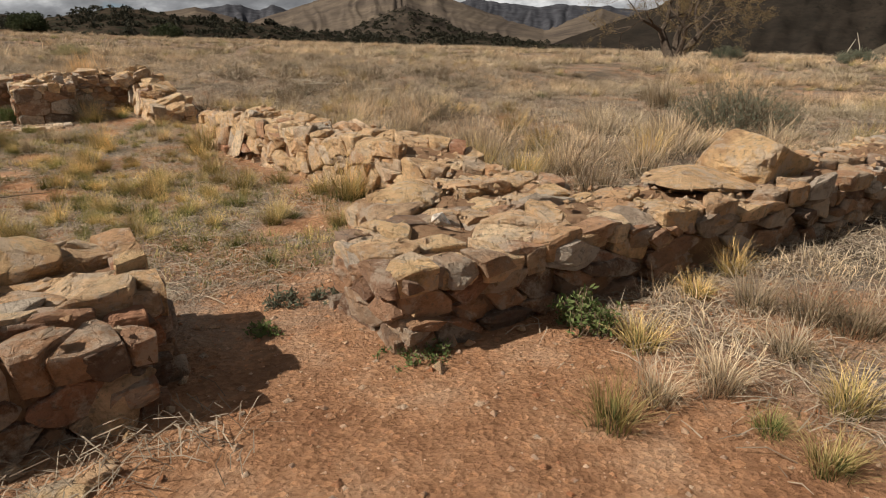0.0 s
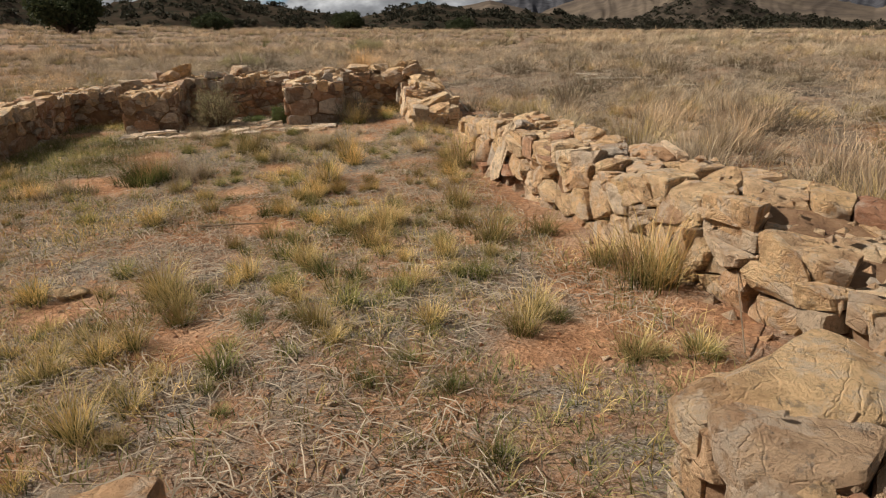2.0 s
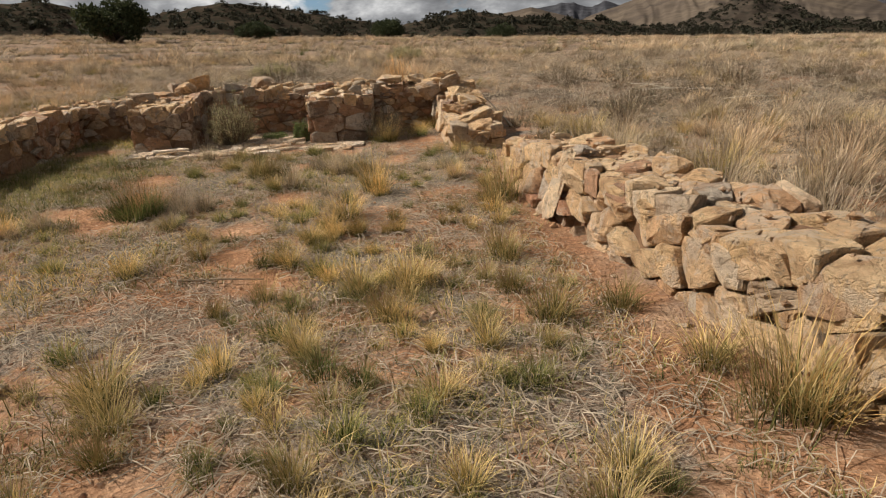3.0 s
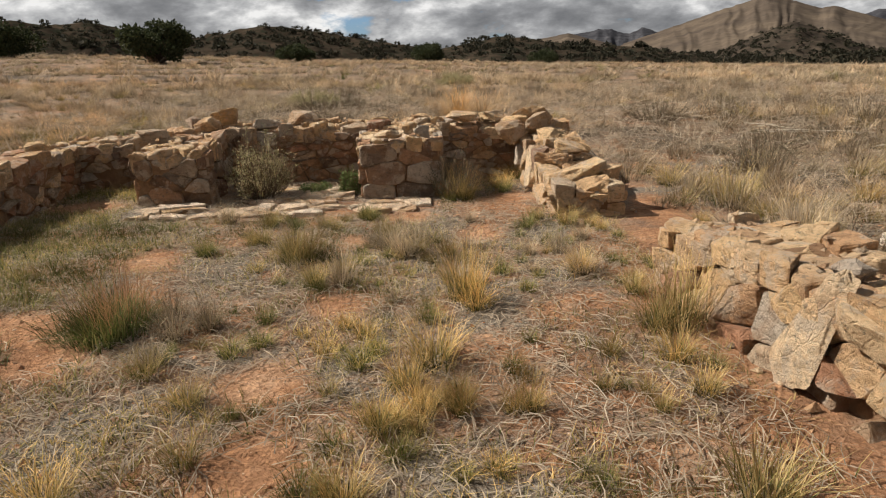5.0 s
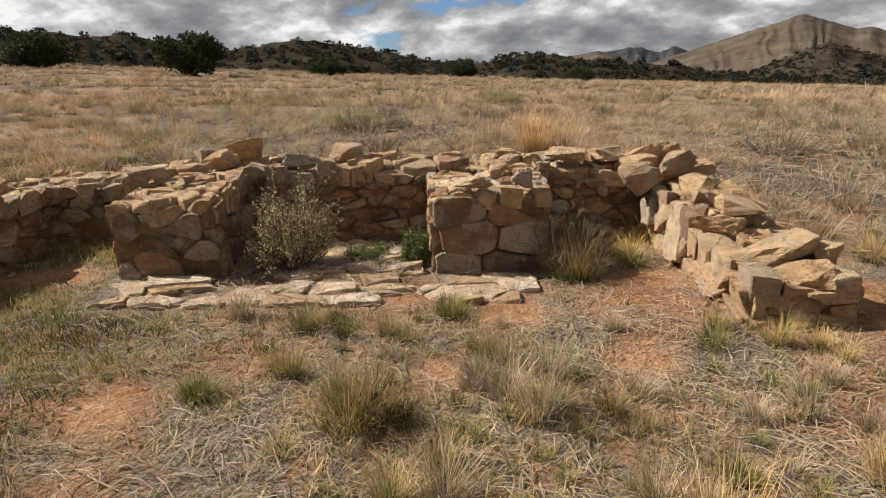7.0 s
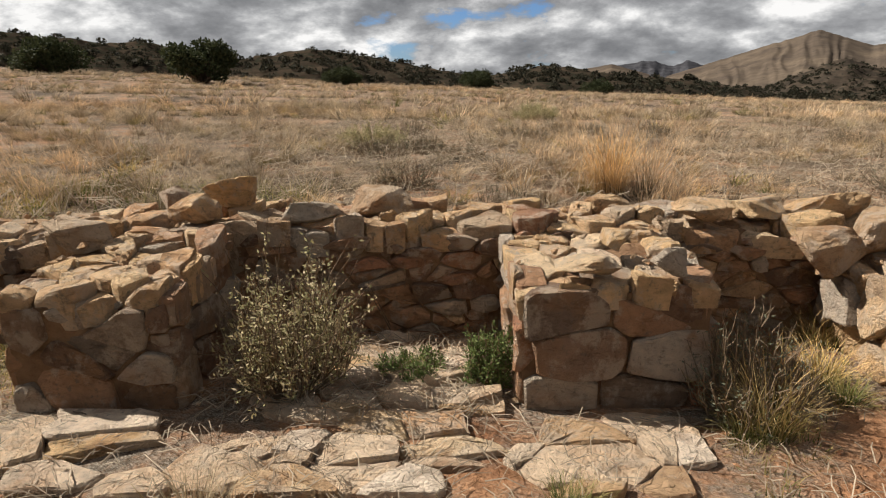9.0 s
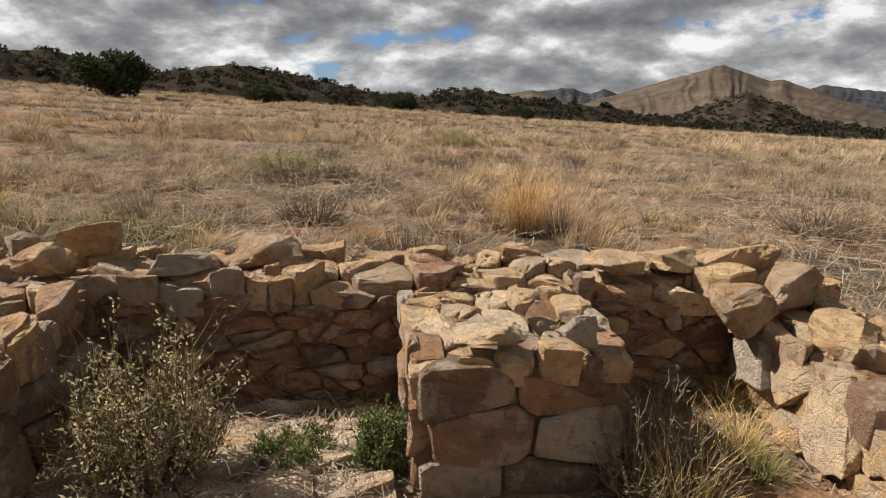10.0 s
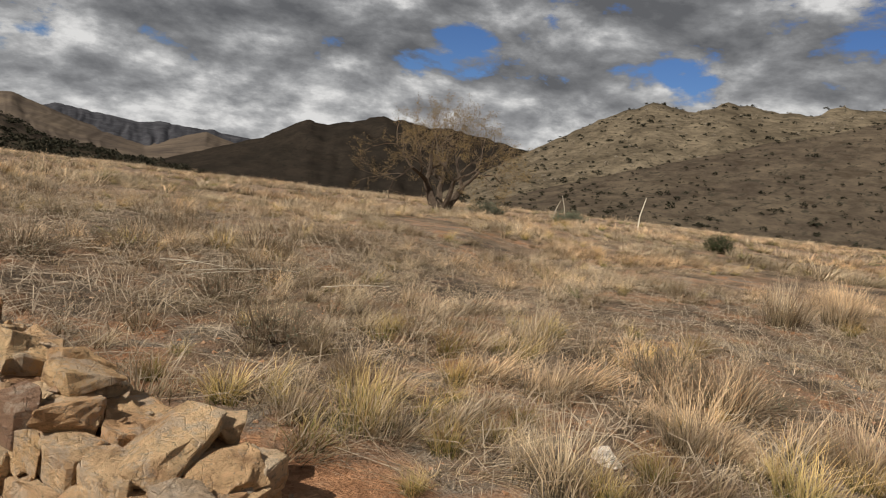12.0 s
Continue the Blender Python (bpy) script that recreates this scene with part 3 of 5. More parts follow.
def build_wall(name, label, p0, p1, thick, top, mix, cap_mix, cell=(0.3, 0.15), cap=0.27, ends=(True, True), proud=(0.0, 0.045), dip=0.0, slant=0.22,
               batter=0.0, jitter=0.36, kind="structure", category="wall", cap_high=(0.01, 0.09), drop=0.2, stagger=0.25, broken=0.35, joint=0.008):
    """A rubble wall in the room's frame from p0 to p1 (middle line), its crest at height top(s). A clay core, interlocking facing stones, capstones on it."""
    a, b = Vector((*p0, 0)), Vector((*p1, 0))
    length = (b - a).length
    ang = math.degrees(math.atan2(b.y - a.y, b.x - a.x))
    frame_m = ROOM @ pose(a.x, a.y, 0, 0, 0, ang)

    def base(s, w=0.0):
        q = frame_m @ Vector((s, w, 0))
        return ground_z(q.x, q.y)

    n = max(2, int(length / 0.1))
    verts, faces = [], []
    rec, cols = joint, 8
    for i in range(n + 1):
        s = rec + (length - 2 * rec) * i / n
        t = top(s) - 0.02
        low = base(s) - 0.25
        for k in range(cols + 1):
            w = (k / cols - 0.5) * (thick - 2 * rec)
            verts.append((s, w, t + 0.06 * noise.noise((s * 4, w * 5, thick)) - 0.04 * (abs(k / cols - 0.5) * 2) ** 4))
        for side in (1, -1):
            rows = 4
            for k in range(rows):
                f = k / (rows - 1) if side == 1 else 1 - k / (rows - 1)
                z = t - 0.06 - (t - 0.06 - low) * f
                verts.append((s, side * (thick / 2 - rec + batter * f + 0.015 * noise.noise((s * 5, z * 6, side * 3.0))), z))
    m = cols + 1 + 8
    for i in range(n):
        for k in range(m):
            q = (k + 1) % m
            faces.append((i * m + k, i * m + q, (i + 1) * m + q, (i + 1) * m + k))
    faces.append(tuple(range(m)))
    faces.append(tuple(reversed(range(n * m, n * m + m))))
    wall = tagged(new(name, mesh_from(name, [frame_m @ Vector(v) for v in verts], faces, mortar_mat)), label, category, kind=kind)

    def face(m4, span, height_at, low):
        """Stones over one upright face; m4 maps (along, up, out)."""
        peak = max(height_at(span * k / 24) for k in range(25))
        for poly in split(cells(0, span, low - 0.06, peak, *cell, jitter, dip, drop, stagger), broken, 0.02):
            cx = sum(p[0] for p in poly) / len(poly)
            cy = sum(p[1] for p in poly) / len(poly)
            if cy > height_at(cx) - 0.01 or rng.random() < 0.07:
                continue
            cut_stone(wall, pick(mix), m4, [(x, min(y, height_at(x) + 0.02)) for x, y in poly], 0.12, rng.uniform(*proud), slant)

    low = min(base(0), base(length / 2), base(length))
    up = pose(0, 0, 0, 90, 0, 0)
    lean = math.degrees(math.atan2(batter, 0.5))
    face(frame_m @ pose(0, -thick / 2 - batter * 0.5, 0) @ up @ pose(0, 0, 0, -lean, 0, 0), length, top, low)
    face(frame_m @ pose(length, thick / 2 + batter * 0.5, 0, 0, 0, 180) @ up @ pose(0, 0, 0, -lean, 0, 0), length, lambda s: top(length - s), low)
    if ends[0]:
        face(frame_m @ pose(0, thick / 2, 0, 0, 0, -90) @ up, thick, lambda s: top(0.0), base(0))
    if ends[1]:
        face(frame_m @ pose(length, -thick / 2, 0, 0, 0, 90) @ up, thick, lambda s: top(length), base(length))
    # capstones
    for poly in cells(-0.02, length + 0.02, -thick / 2 - 0.03, thick / 2 + 0.03, cap, cap * 0.85, 0.44, 0.0, 0.1):
        cx = sum(p[0] for p in poly) / len(poly)
        z = top(min(max(cx, 0), length))
        slope = math.degrees(math.atan2(top(min(cx + 0.15, length)) - top(max(cx - 0.15, 0)), 0.3))
        cut_stone(wall, pick(cap_mix), frame_m @ pose(cx, 0, z - 0.02 + rng.uniform(-0.025, 0.015), 0, -slope * 0.7, 0) @ pose(-cx, 0, 0, rng.uniform(-3, 3), 0, 0),
                  poly, 0.09, rng.uniform(*cap_high), 0.17, gap=0.007)
    # small broken pieces lying on the top and about the foot, and chinked into the joints
    verts, faces = [], []

    def chip_of(q, s):
        i0 = len(verts)
        for dx, dy, dz in ((1, 0, 0), (-1, 0, 0), (0, 1, 0), (0, -1, 0), (0.2, 0.1, 0.8), (0, 0, -0.6), (0.6, 0.5, 0.5)):
            verts.append(q + Vector((dx, dy, dz)) * s * rng.uniform(0.5, 1.0) + Vector((rng.uniform(-0.3, 0.3), rng.uniform(-0.3, 0.3), rng.uniform(-0.15, 0.15))) * s)
        for f in ((0, 6, 4), (6, 2, 4), (0, 2, 6), (2, 1, 4), (1, 3, 4), (3, 0, 4), (2, 0, 5), (1, 2, 5), (3, 1, 5), (0, 3, 5)):
            faces.append(tuple(i0 + k for k in f))

    for _ in range(int(length * 24)):
        s, w = rng.uniform(0, length), rng.uniform(-0.48, 0.48) * thick
        chip_of(frame_m @ Vector((s, w, top(s) + rng.uniform(0.02, 0.075))), rng.uniform(0.012, 0.04))
    for _ in range(int(length * 10)):
        s, side = rng.uniform(0, length), rng.choice((-1, 1))
        f = rng.random()
        chip_of(frame_m @ Vector((s, side * (thick / 2 + batter * f + 0.005), top(s) - 0.03 - f * (top(s) - base(s) - 0.05))), rng.uniform(0.012, 0.035))
    for _ in range(int(length * 12)):
        s, w = rng.uniform(-0.1, length + 0.1), rng.choice((-1, 1)) * (thick / 2 + batter + abs(rng.gauss(0, 0.14)))
        q = frame_m @ Vector((s, w, 0))
        q.z = ground_z(q.x, q.y) + 0.008
        chip_of(q, rng.uniform(0.01, 0.05))
    rubble = new("rubble", mesh_from("rubble", verts, faces, rubble_mat))
    rubble.parent = wall
    tagged(rubble, "small broken stone chips", kind="stuff")
    return wall


def crest(points, seed, bumps=0.05):
    """Height of a wall's top along its length, with small rises and falls."""
    def f(s):
        for (s0, z0), (s1, z1) in zip(points, points[1:]):
            if s <= s1:
                t = min(max((s - s0) / (s1 - s0), 0), 1)
                z = z0 + (z1 - z0) * t
                break
        else:
            z = points[-1][1]
        return z + bumps * noise.noise((s * 2.1, seed, 0.0)) + 0.5 * bumps * noise.noise((s * 6.1, seed, 5.0))
    return f


# SUNNY and SHADY put lit and shaded faces into the choice of stone colours
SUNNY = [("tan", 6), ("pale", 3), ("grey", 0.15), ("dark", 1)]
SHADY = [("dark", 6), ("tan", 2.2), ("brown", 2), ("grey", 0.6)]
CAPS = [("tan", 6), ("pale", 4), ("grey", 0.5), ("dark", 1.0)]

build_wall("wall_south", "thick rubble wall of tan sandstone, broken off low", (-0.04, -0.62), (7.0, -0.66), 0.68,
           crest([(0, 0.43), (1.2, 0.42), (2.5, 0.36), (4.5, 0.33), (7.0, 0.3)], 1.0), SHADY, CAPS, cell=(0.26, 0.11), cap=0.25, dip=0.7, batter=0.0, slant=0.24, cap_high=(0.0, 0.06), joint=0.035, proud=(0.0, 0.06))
build_wall("wall_corner", "broad corner mass of tan sandstone rubble", (0.3, 0.0), (1.55, 0.0), 0.56,
           crest([(0, 0.4), (1.3, 0.4)], 9.0), SUNNY, CAPS, cell=(0.26, 0.14), cap=0.3, slant=0.3, cap_high=(0.0, 0.06), joint=0.03)
# the front lies out of the sun; darker stones carry its shade
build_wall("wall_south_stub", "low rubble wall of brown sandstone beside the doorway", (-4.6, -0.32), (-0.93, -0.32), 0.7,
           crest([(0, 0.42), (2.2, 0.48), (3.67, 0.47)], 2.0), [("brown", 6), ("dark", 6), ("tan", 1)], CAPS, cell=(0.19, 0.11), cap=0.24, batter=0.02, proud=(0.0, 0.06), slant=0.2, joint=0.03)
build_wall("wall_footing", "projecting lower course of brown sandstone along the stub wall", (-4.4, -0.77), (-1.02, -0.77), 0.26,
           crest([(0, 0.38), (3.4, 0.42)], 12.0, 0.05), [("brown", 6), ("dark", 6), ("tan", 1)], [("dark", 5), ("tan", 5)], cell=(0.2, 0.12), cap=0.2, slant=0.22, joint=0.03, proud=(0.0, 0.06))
build_wall("wall_east", "low sunlit rubble wall of pale tan sandstone", (1.78, 0.25), (1.2, 6.2), 0.62,
           crest([(0, 0.22), (0.8, 0.24), (1.4, 0.38), (3.6, 0.28), (5.2, 0.25), (6.0, 0.15)], 3.0), SUNNY, CAPS, cell=(0.24, 0.16), cap=0.23, drop=0.1, batter=0.05, proud=(0.0, 0.08), slant=0.45, ends=(False, True), joint=0.03)
build_wall("wall_east_far", "stepped rubble wall end of pale sandstone", (0.88, 7.85), (0.88, 9.85), 0.58,
           crest([(0, 0.02), (0.45, 0.06), (0.9, 0.17), (1.5, 0.25), (2.0, 0.33)], 4.0), SUNNY, CAPS, cell=(0.24, 0.15), cap=0.25, proud=(0.0, 0.08), slant=0.4, ends=(True, False), cap_high=(0.02, 0.12), joint=0.025)
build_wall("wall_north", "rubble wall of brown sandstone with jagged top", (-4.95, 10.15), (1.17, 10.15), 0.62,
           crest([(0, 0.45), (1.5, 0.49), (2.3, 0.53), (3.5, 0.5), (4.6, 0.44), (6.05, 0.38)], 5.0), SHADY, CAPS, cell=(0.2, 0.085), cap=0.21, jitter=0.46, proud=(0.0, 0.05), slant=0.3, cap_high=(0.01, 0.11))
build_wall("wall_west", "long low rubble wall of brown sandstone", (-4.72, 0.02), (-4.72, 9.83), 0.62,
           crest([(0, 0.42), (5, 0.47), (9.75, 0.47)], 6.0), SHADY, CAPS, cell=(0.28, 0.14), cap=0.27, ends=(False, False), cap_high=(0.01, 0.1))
# the brown blocks also carry the shade of the pillars' front faces
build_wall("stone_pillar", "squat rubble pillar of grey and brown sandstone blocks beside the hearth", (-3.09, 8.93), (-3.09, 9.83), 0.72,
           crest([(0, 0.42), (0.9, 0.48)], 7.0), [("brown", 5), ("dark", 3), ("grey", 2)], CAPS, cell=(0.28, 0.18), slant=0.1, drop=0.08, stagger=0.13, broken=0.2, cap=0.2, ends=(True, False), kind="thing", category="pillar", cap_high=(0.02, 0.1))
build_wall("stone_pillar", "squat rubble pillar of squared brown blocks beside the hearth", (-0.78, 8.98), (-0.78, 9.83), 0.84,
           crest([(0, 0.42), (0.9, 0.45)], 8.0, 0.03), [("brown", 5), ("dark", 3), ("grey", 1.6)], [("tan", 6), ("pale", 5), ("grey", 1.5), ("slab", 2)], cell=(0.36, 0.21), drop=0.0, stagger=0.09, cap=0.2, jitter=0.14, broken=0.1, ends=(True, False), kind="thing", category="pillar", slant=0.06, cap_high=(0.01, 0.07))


def build_hearth():
    hearth = tagged(new("hearth"), "worn hearth paving of flat pale sandstone slabs", "hearth")
    for u0, u1, v0, v1 in ((-3.45, -0.5, 8.28, 8.86), (-2.45, -1.28, 8.86, 9.76)):
        for poly in split(cells(u0, u1, v0, v1, 0.29, 0.19, 0.46, 0.0, 0.12, 0.12), 0.3, 0.03):
            cx, cy = sum(p[0] for p in poly) / len(poly), sum(p[1] for p in poly) / len(poly)
            if rng.random() < 0.05 or v0 > 8.5 and rng.random() < 0.15 or cx < -2.2 and rng.random() < 0.2:
                continue
            q = room(cx, cy)
            kind = pick([("slab", 7), ("pale", 2), ("tan", 1)])
            cut_stone(hearth, kind, ROOM @ pose(0, 0, ground_z(q.x, q.y) + 0.012 + rng.uniform(-0.015, 0.02)), poly, 0.07, rng.uniform(0.006, 0.026), 0.03, "slab", 0.004)


build_hearth()


def build_boulder(name, label, centre, size, turn, kind, seed):
    r = random.Random(seed)
    me = rock_mesh(name, r, 15, 0.8, mat={"pale": pale_stone_mat, "tan": stone_mat, "grey": grey_stone_mat, "white": white_stone_mat, "dark": dark_stone_mat}[kind], rich=True)
    ob = new(name, me)
    ob.matrix_basis = ROOM @ pose(*centre, *turn) @ Matrix.Diagonal((*(1.12 * c for c in size), 1))
    return tagged(ob, label, "rock")


build_boulder("boulder", "large tilted tan sandstone boulder lying on the wall", (3.2, -0.5, 0.43), (0.78, 0.55, 0.34), (8, 14, 8), "pale", 3)
build_boulder("boulder", "flat overhanging sandstone slab lying on the wall", (2.5, -0.5, 0.38), (0.8, 0.6, 0.14), (3, 5, -8), "tan", 5)
LOOSE = [("pale", -1.42, -0.08, 0.53, 0.36, 0.26, 0.17), ("tan", -1.75, 0.02, 0.5, 0.3, 0.25, 0.13), ("grey", -1.5, -0.55, 0.46, 0.34, 0.2, 0.08),
         ("pale", -1.12, 0.0, 0.48, 0.2, 0.2, 0.1), ("pale", -2.2, -0.2, 0.54, 0.4, 0.3, 0.2)]
NORTH = [("pale", -2.78, 10.2, 0.6, 0.3, 0.26, 0.2), ("dark", -3.25, 10.3, 0.55, 0.26, 0.2, 0.16), ("tan", -2.98, 9.95, 0.57, 0.3, 0.24, 0.16), ("tan", -3.45, 9.6, 0.52, 0.34, 0.22, 0.14),
         ("tan", -1.92, 10.1, 0.55, 0.36, 0.26, 0.2), ("grey", -2.3, 9.98, 0.53, 0.36, 0.24, 0.12), ("tan", -0.05, 10.0, 0.48, 0.36, 0.28, 0.13), ("pale", 0.33, 10.1, 0.46, 0.3, 0.25, 0.12),
         ("tan", 0.72, 10.1, 0.45, 0.42, 0.26, 0.14), ("tan", 0.75, 9.75, 0.38, 0.4, 0.34, 0.2), ("grey", -0.55, 9.04, 0.46, 0.16, 0.13, 0.12), ("pale", -0.9, 9.06, 0.45, 0.3, 0.2, 0.08), ("pale", -0.72, 9.4, 0.47, 0.28, 0.2, 0.1)]
EAST = [("pale", 0.85, 9.35, 0.34, 0.3, 0.3, 0.14), ("pale", 0.95, 8.85, 0.26, 0.3, 0.26, 0.16), ("tan", 1.05, 9.0, 0.26, 0.3, 0.24, 0.18), ("tan", 0.72, 8.7, 0.2, 0.3, 0.2, 0.16),
        ("pale", 0.85, 8.25, 0.14, 0.46, 0.36, 0.18), ("tan", 0.95, 7.98, 0.06, 0.3, 0.28, 0.16), ("tan", 1.14, 8.2, 0.12, 0.24, 0.2, 0.14)]
NORTH = [(kind, u, v, z + 0.05, sx, sy, sz) for kind, u, v, z, sx, sy, sz in NORTH]
for kind, u, v, z, sx, sy, sz in LOOSE + NORTH + EAST:
    build_boulder("loose_rock", {"pale": "pale angular sandstone rock lying loose on the wall", "tan": "tan angular sandstone rock lying loose on the wall",
                  "grey": "grey flat rock lying loose on the wall", "dark": "dark angular rock lying loose on the wall"}[kind],
                  (u, v, z), (sx, sy, sz), (rng.uniform(-12, 12), rng.uniform(-14, 14), rng.uniform(-40, 40)), kind, rng.randint(0, 999))


build_boulder("boulder", "pale upright sandstone slab leaning on the wall face", (1.0, 4.72, 0.09), (0.14, 0.32, 0.5), (6, 20, -6), "pale", 21)
build_boulder("boulder", "pale upright sandstone slab set in the stepped wall", (0.57, 9.0, 0.08), (0.13, 0.26, 0.42), (-8, 12, 4), "pale", 22)
build_boulder("boulder", "flat tan sandstone slab bedded in the wall corner", (0.64, 0.18, 0.4), (0.46, 0.34, 0.16), (3, -4, 12), "pale", 23)
build_boulder("boulder", "flat yellowish sandstone slab bedded in the wall corner", (1.14, 0.16, 0.41), (0.5, 0.36, 0.12), (-3, 4, -10), "tan", 24)
build_boulder("loose_rock", "small blue-grey rock lying on the sunlit wall", (1.22, 4.85, 0.31), (0.15, 0.13, 0.09), (0, 8, 30), "grey", 25)
build_boulder("loose_rock", "blocky tan sandstone rock at the wall's inner corner", (0.46, 9.66, 0.38), (0.38, 0.32, 0.22), (4, -6, 16), "tan", 26)


def ground_rock(kind, label, x, y, size, flat=0.6):
    ob = build_boulder("rock", label, (0, 0, 0), (1, 1, 1), (0, 0, 0), kind, rng.randint(0, 999))
    ob.matrix_basis = pose(x, y, ground_z(x, y) + size * flat * 0.25, rng.uniform(-8, 8), rng.uniform(-8, 8), rng.uniform(0, 360)) @ Matrix.Diagonal((size, size * 0.75, size * flat, 1))


ground_rock("white", "small pale rock lying among dry grass", -1.96, 10.47, 0.19)
ground_rock("tan", "brown rock half buried in dry grass", -0.93, 10.24, 0.42, 0.4)
ground_rock("tan", "tan flat rock lying on the ground", -1.25, 10.3, 0.24, 0.4)
ground_rock("pale", "pale flat rock on the grassy floor", -3.93, 4.5, 0.2, 0.4)
ground_rock("pale", "pale flat slab beside the wall foot", -1.2, 1.62, 0.22, 0.28)
ground_rock("tan", "tan flat slab beside the wall foot", -1.1, 1.7, 0.13, 0.4)
build_boulder("loose_rock", "large tan block jutting out of the stub wall", (-1.2, -0.84, 0.2), (0.32, 0.24, 0.19), (4, -10, 8), "tan", 88)
build_boulder("loose_rock", "white quartz chunk lying on the wall", (0.47, -0.46, 0.46), (0.13, 0.09, 0.06), (0, 0, 30), "white", 71)
build_boulder("loose_rock", "white quartz chunk lying on the stub wall", (-1.16, 0.02, 0.47), (0.17, 0.1, 0.08), (0, 0, -10), "white", 72)


# ---- grass ----
def tuft_arrays(r, blades, length, spread, width, lean=0.9, seg=3):
    """Vertices, faces and along-blade coordinates of one tuft standing at the origin."""
    verts, faces, along = [], [], []
    for _ in range(blades):
        a = r.uniform(0, 2 * math.pi)
        b0 = r.uniform(0, 1) ** 0.6 * spread
        x0, y0 = b0 * math.cos(a + r.uniform(-0.6, 0.6)), b0 * math.sin(a + r.uniform(-0.6, 0.6))
        L = length * r.uniform(0.4, 1.15)
        out = lean * r.uniform(0.15, 1.0)
        side = a + math.pi / 2 + r.uniform(-0.5, 0.5)
        w = width * r.uniform(0.7, 1.3)
        i0 = len(verts)
        th = 0.15 * out
        a += r.gauss(0, 0.55)
        curl = r.gauss(0, 0.35)
        px, py, pz = x0, y0, -0.02
        for k in range(seg + 1):
            t = k / seg
            ww = w * (1 - t) ** 0.7 / 2
            if k < seg:
                verts.append((px - ww * math.cos(side), py - ww * math.sin(side), pz))
                verts.append((px + ww * math.cos(side), py + ww * math.sin(side), pz))
                along += [t, t]
            else:
                verts.append((px, py, pz))
                along.append(t)
            th += out * 1.35 / seg
            d = L / seg
            px += d * math.sin(th) * math.cos(a)
            py += d * math.sin(th) * math.sin(a)
            pz += d * math.cos(th)
            a += curl
        for k in range(seg - 1):
            q = i0 + 2 * k
            faces.append((q, q + 1, q + 3, q + 2))
        q = i0 + 2 * (seg - 1)
        faces.append((q, q + 1, q + 2))
    return verts, faces, along


def blade_mesh(name, verts, faces, along, mat):
    me = mesh_from(name, verts, faces, mat)
    uv = me.uv_layers.new(name="along")
    idx = np.empty(len(me.loops), dtype=np.int32)
    me.loops.foreach_get("vertex_index", idx)
    co = np.zeros((len(idx), 2), dtype=np.float32)
    co[:, 1] = np.asarray(along, dtype=np.float32)[idx]
    uv.data.foreach_set("uv", co.ravel())
    return me


gr = random.Random(5)
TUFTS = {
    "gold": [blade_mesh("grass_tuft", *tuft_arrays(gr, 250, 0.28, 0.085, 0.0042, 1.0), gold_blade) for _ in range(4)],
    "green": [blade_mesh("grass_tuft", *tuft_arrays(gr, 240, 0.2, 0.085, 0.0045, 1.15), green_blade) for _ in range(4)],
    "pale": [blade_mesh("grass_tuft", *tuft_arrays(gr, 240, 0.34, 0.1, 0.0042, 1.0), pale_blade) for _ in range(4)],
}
LABELS = {"gold": "golden dry bunchgrass tuft with green base", "green": "short spiky green grass tuft", "pale": "pale dry bunchgrass tuft"}


def place_tuft(kind, x, y, size, squash=1.0):
    ob = new("grass_tuft", gr.choice(TUFTS[kind]))
    ob.matrix_basis = pose(x, y, ground_z(x, y), 0, 0, gr.uniform(0, 360)) @ Matrix.Diagonal((size, size, size * squash, 1))
    return tagged(ob, LABELS[kind], "grass", "bunchgrass among the ruins")


def uv_of(x, y):
    du, dv = x + 0.67, y - 3.38
    return 0.839 * du + 0.545 * dv, -0.545 * du + 0.839 * dv


def on_wall(u, v, m=0.05):
    boxes = ((-0.1, 7.1, -1.05, -0.2), (-5, -0.85, -1.0, -0.1), (0.95, 2.0, -0.3, 2.5), (0.8, 1.75, 2.5, 6.3), (0.55, 1.25, 7.7, 10.4), (-5, 1.2, 9.7, 10.5), (-5.1, -4.35, -1, 10.5),
             (-3.5, -2.7, 8.8, 10), (-1.25, -0.3, 8.8, 10), (-3.5, -0.4, 8.2, 9.8))
    return any(a - m < u < b + m and c - m < v < d + m for a, b, c, d in boxes)


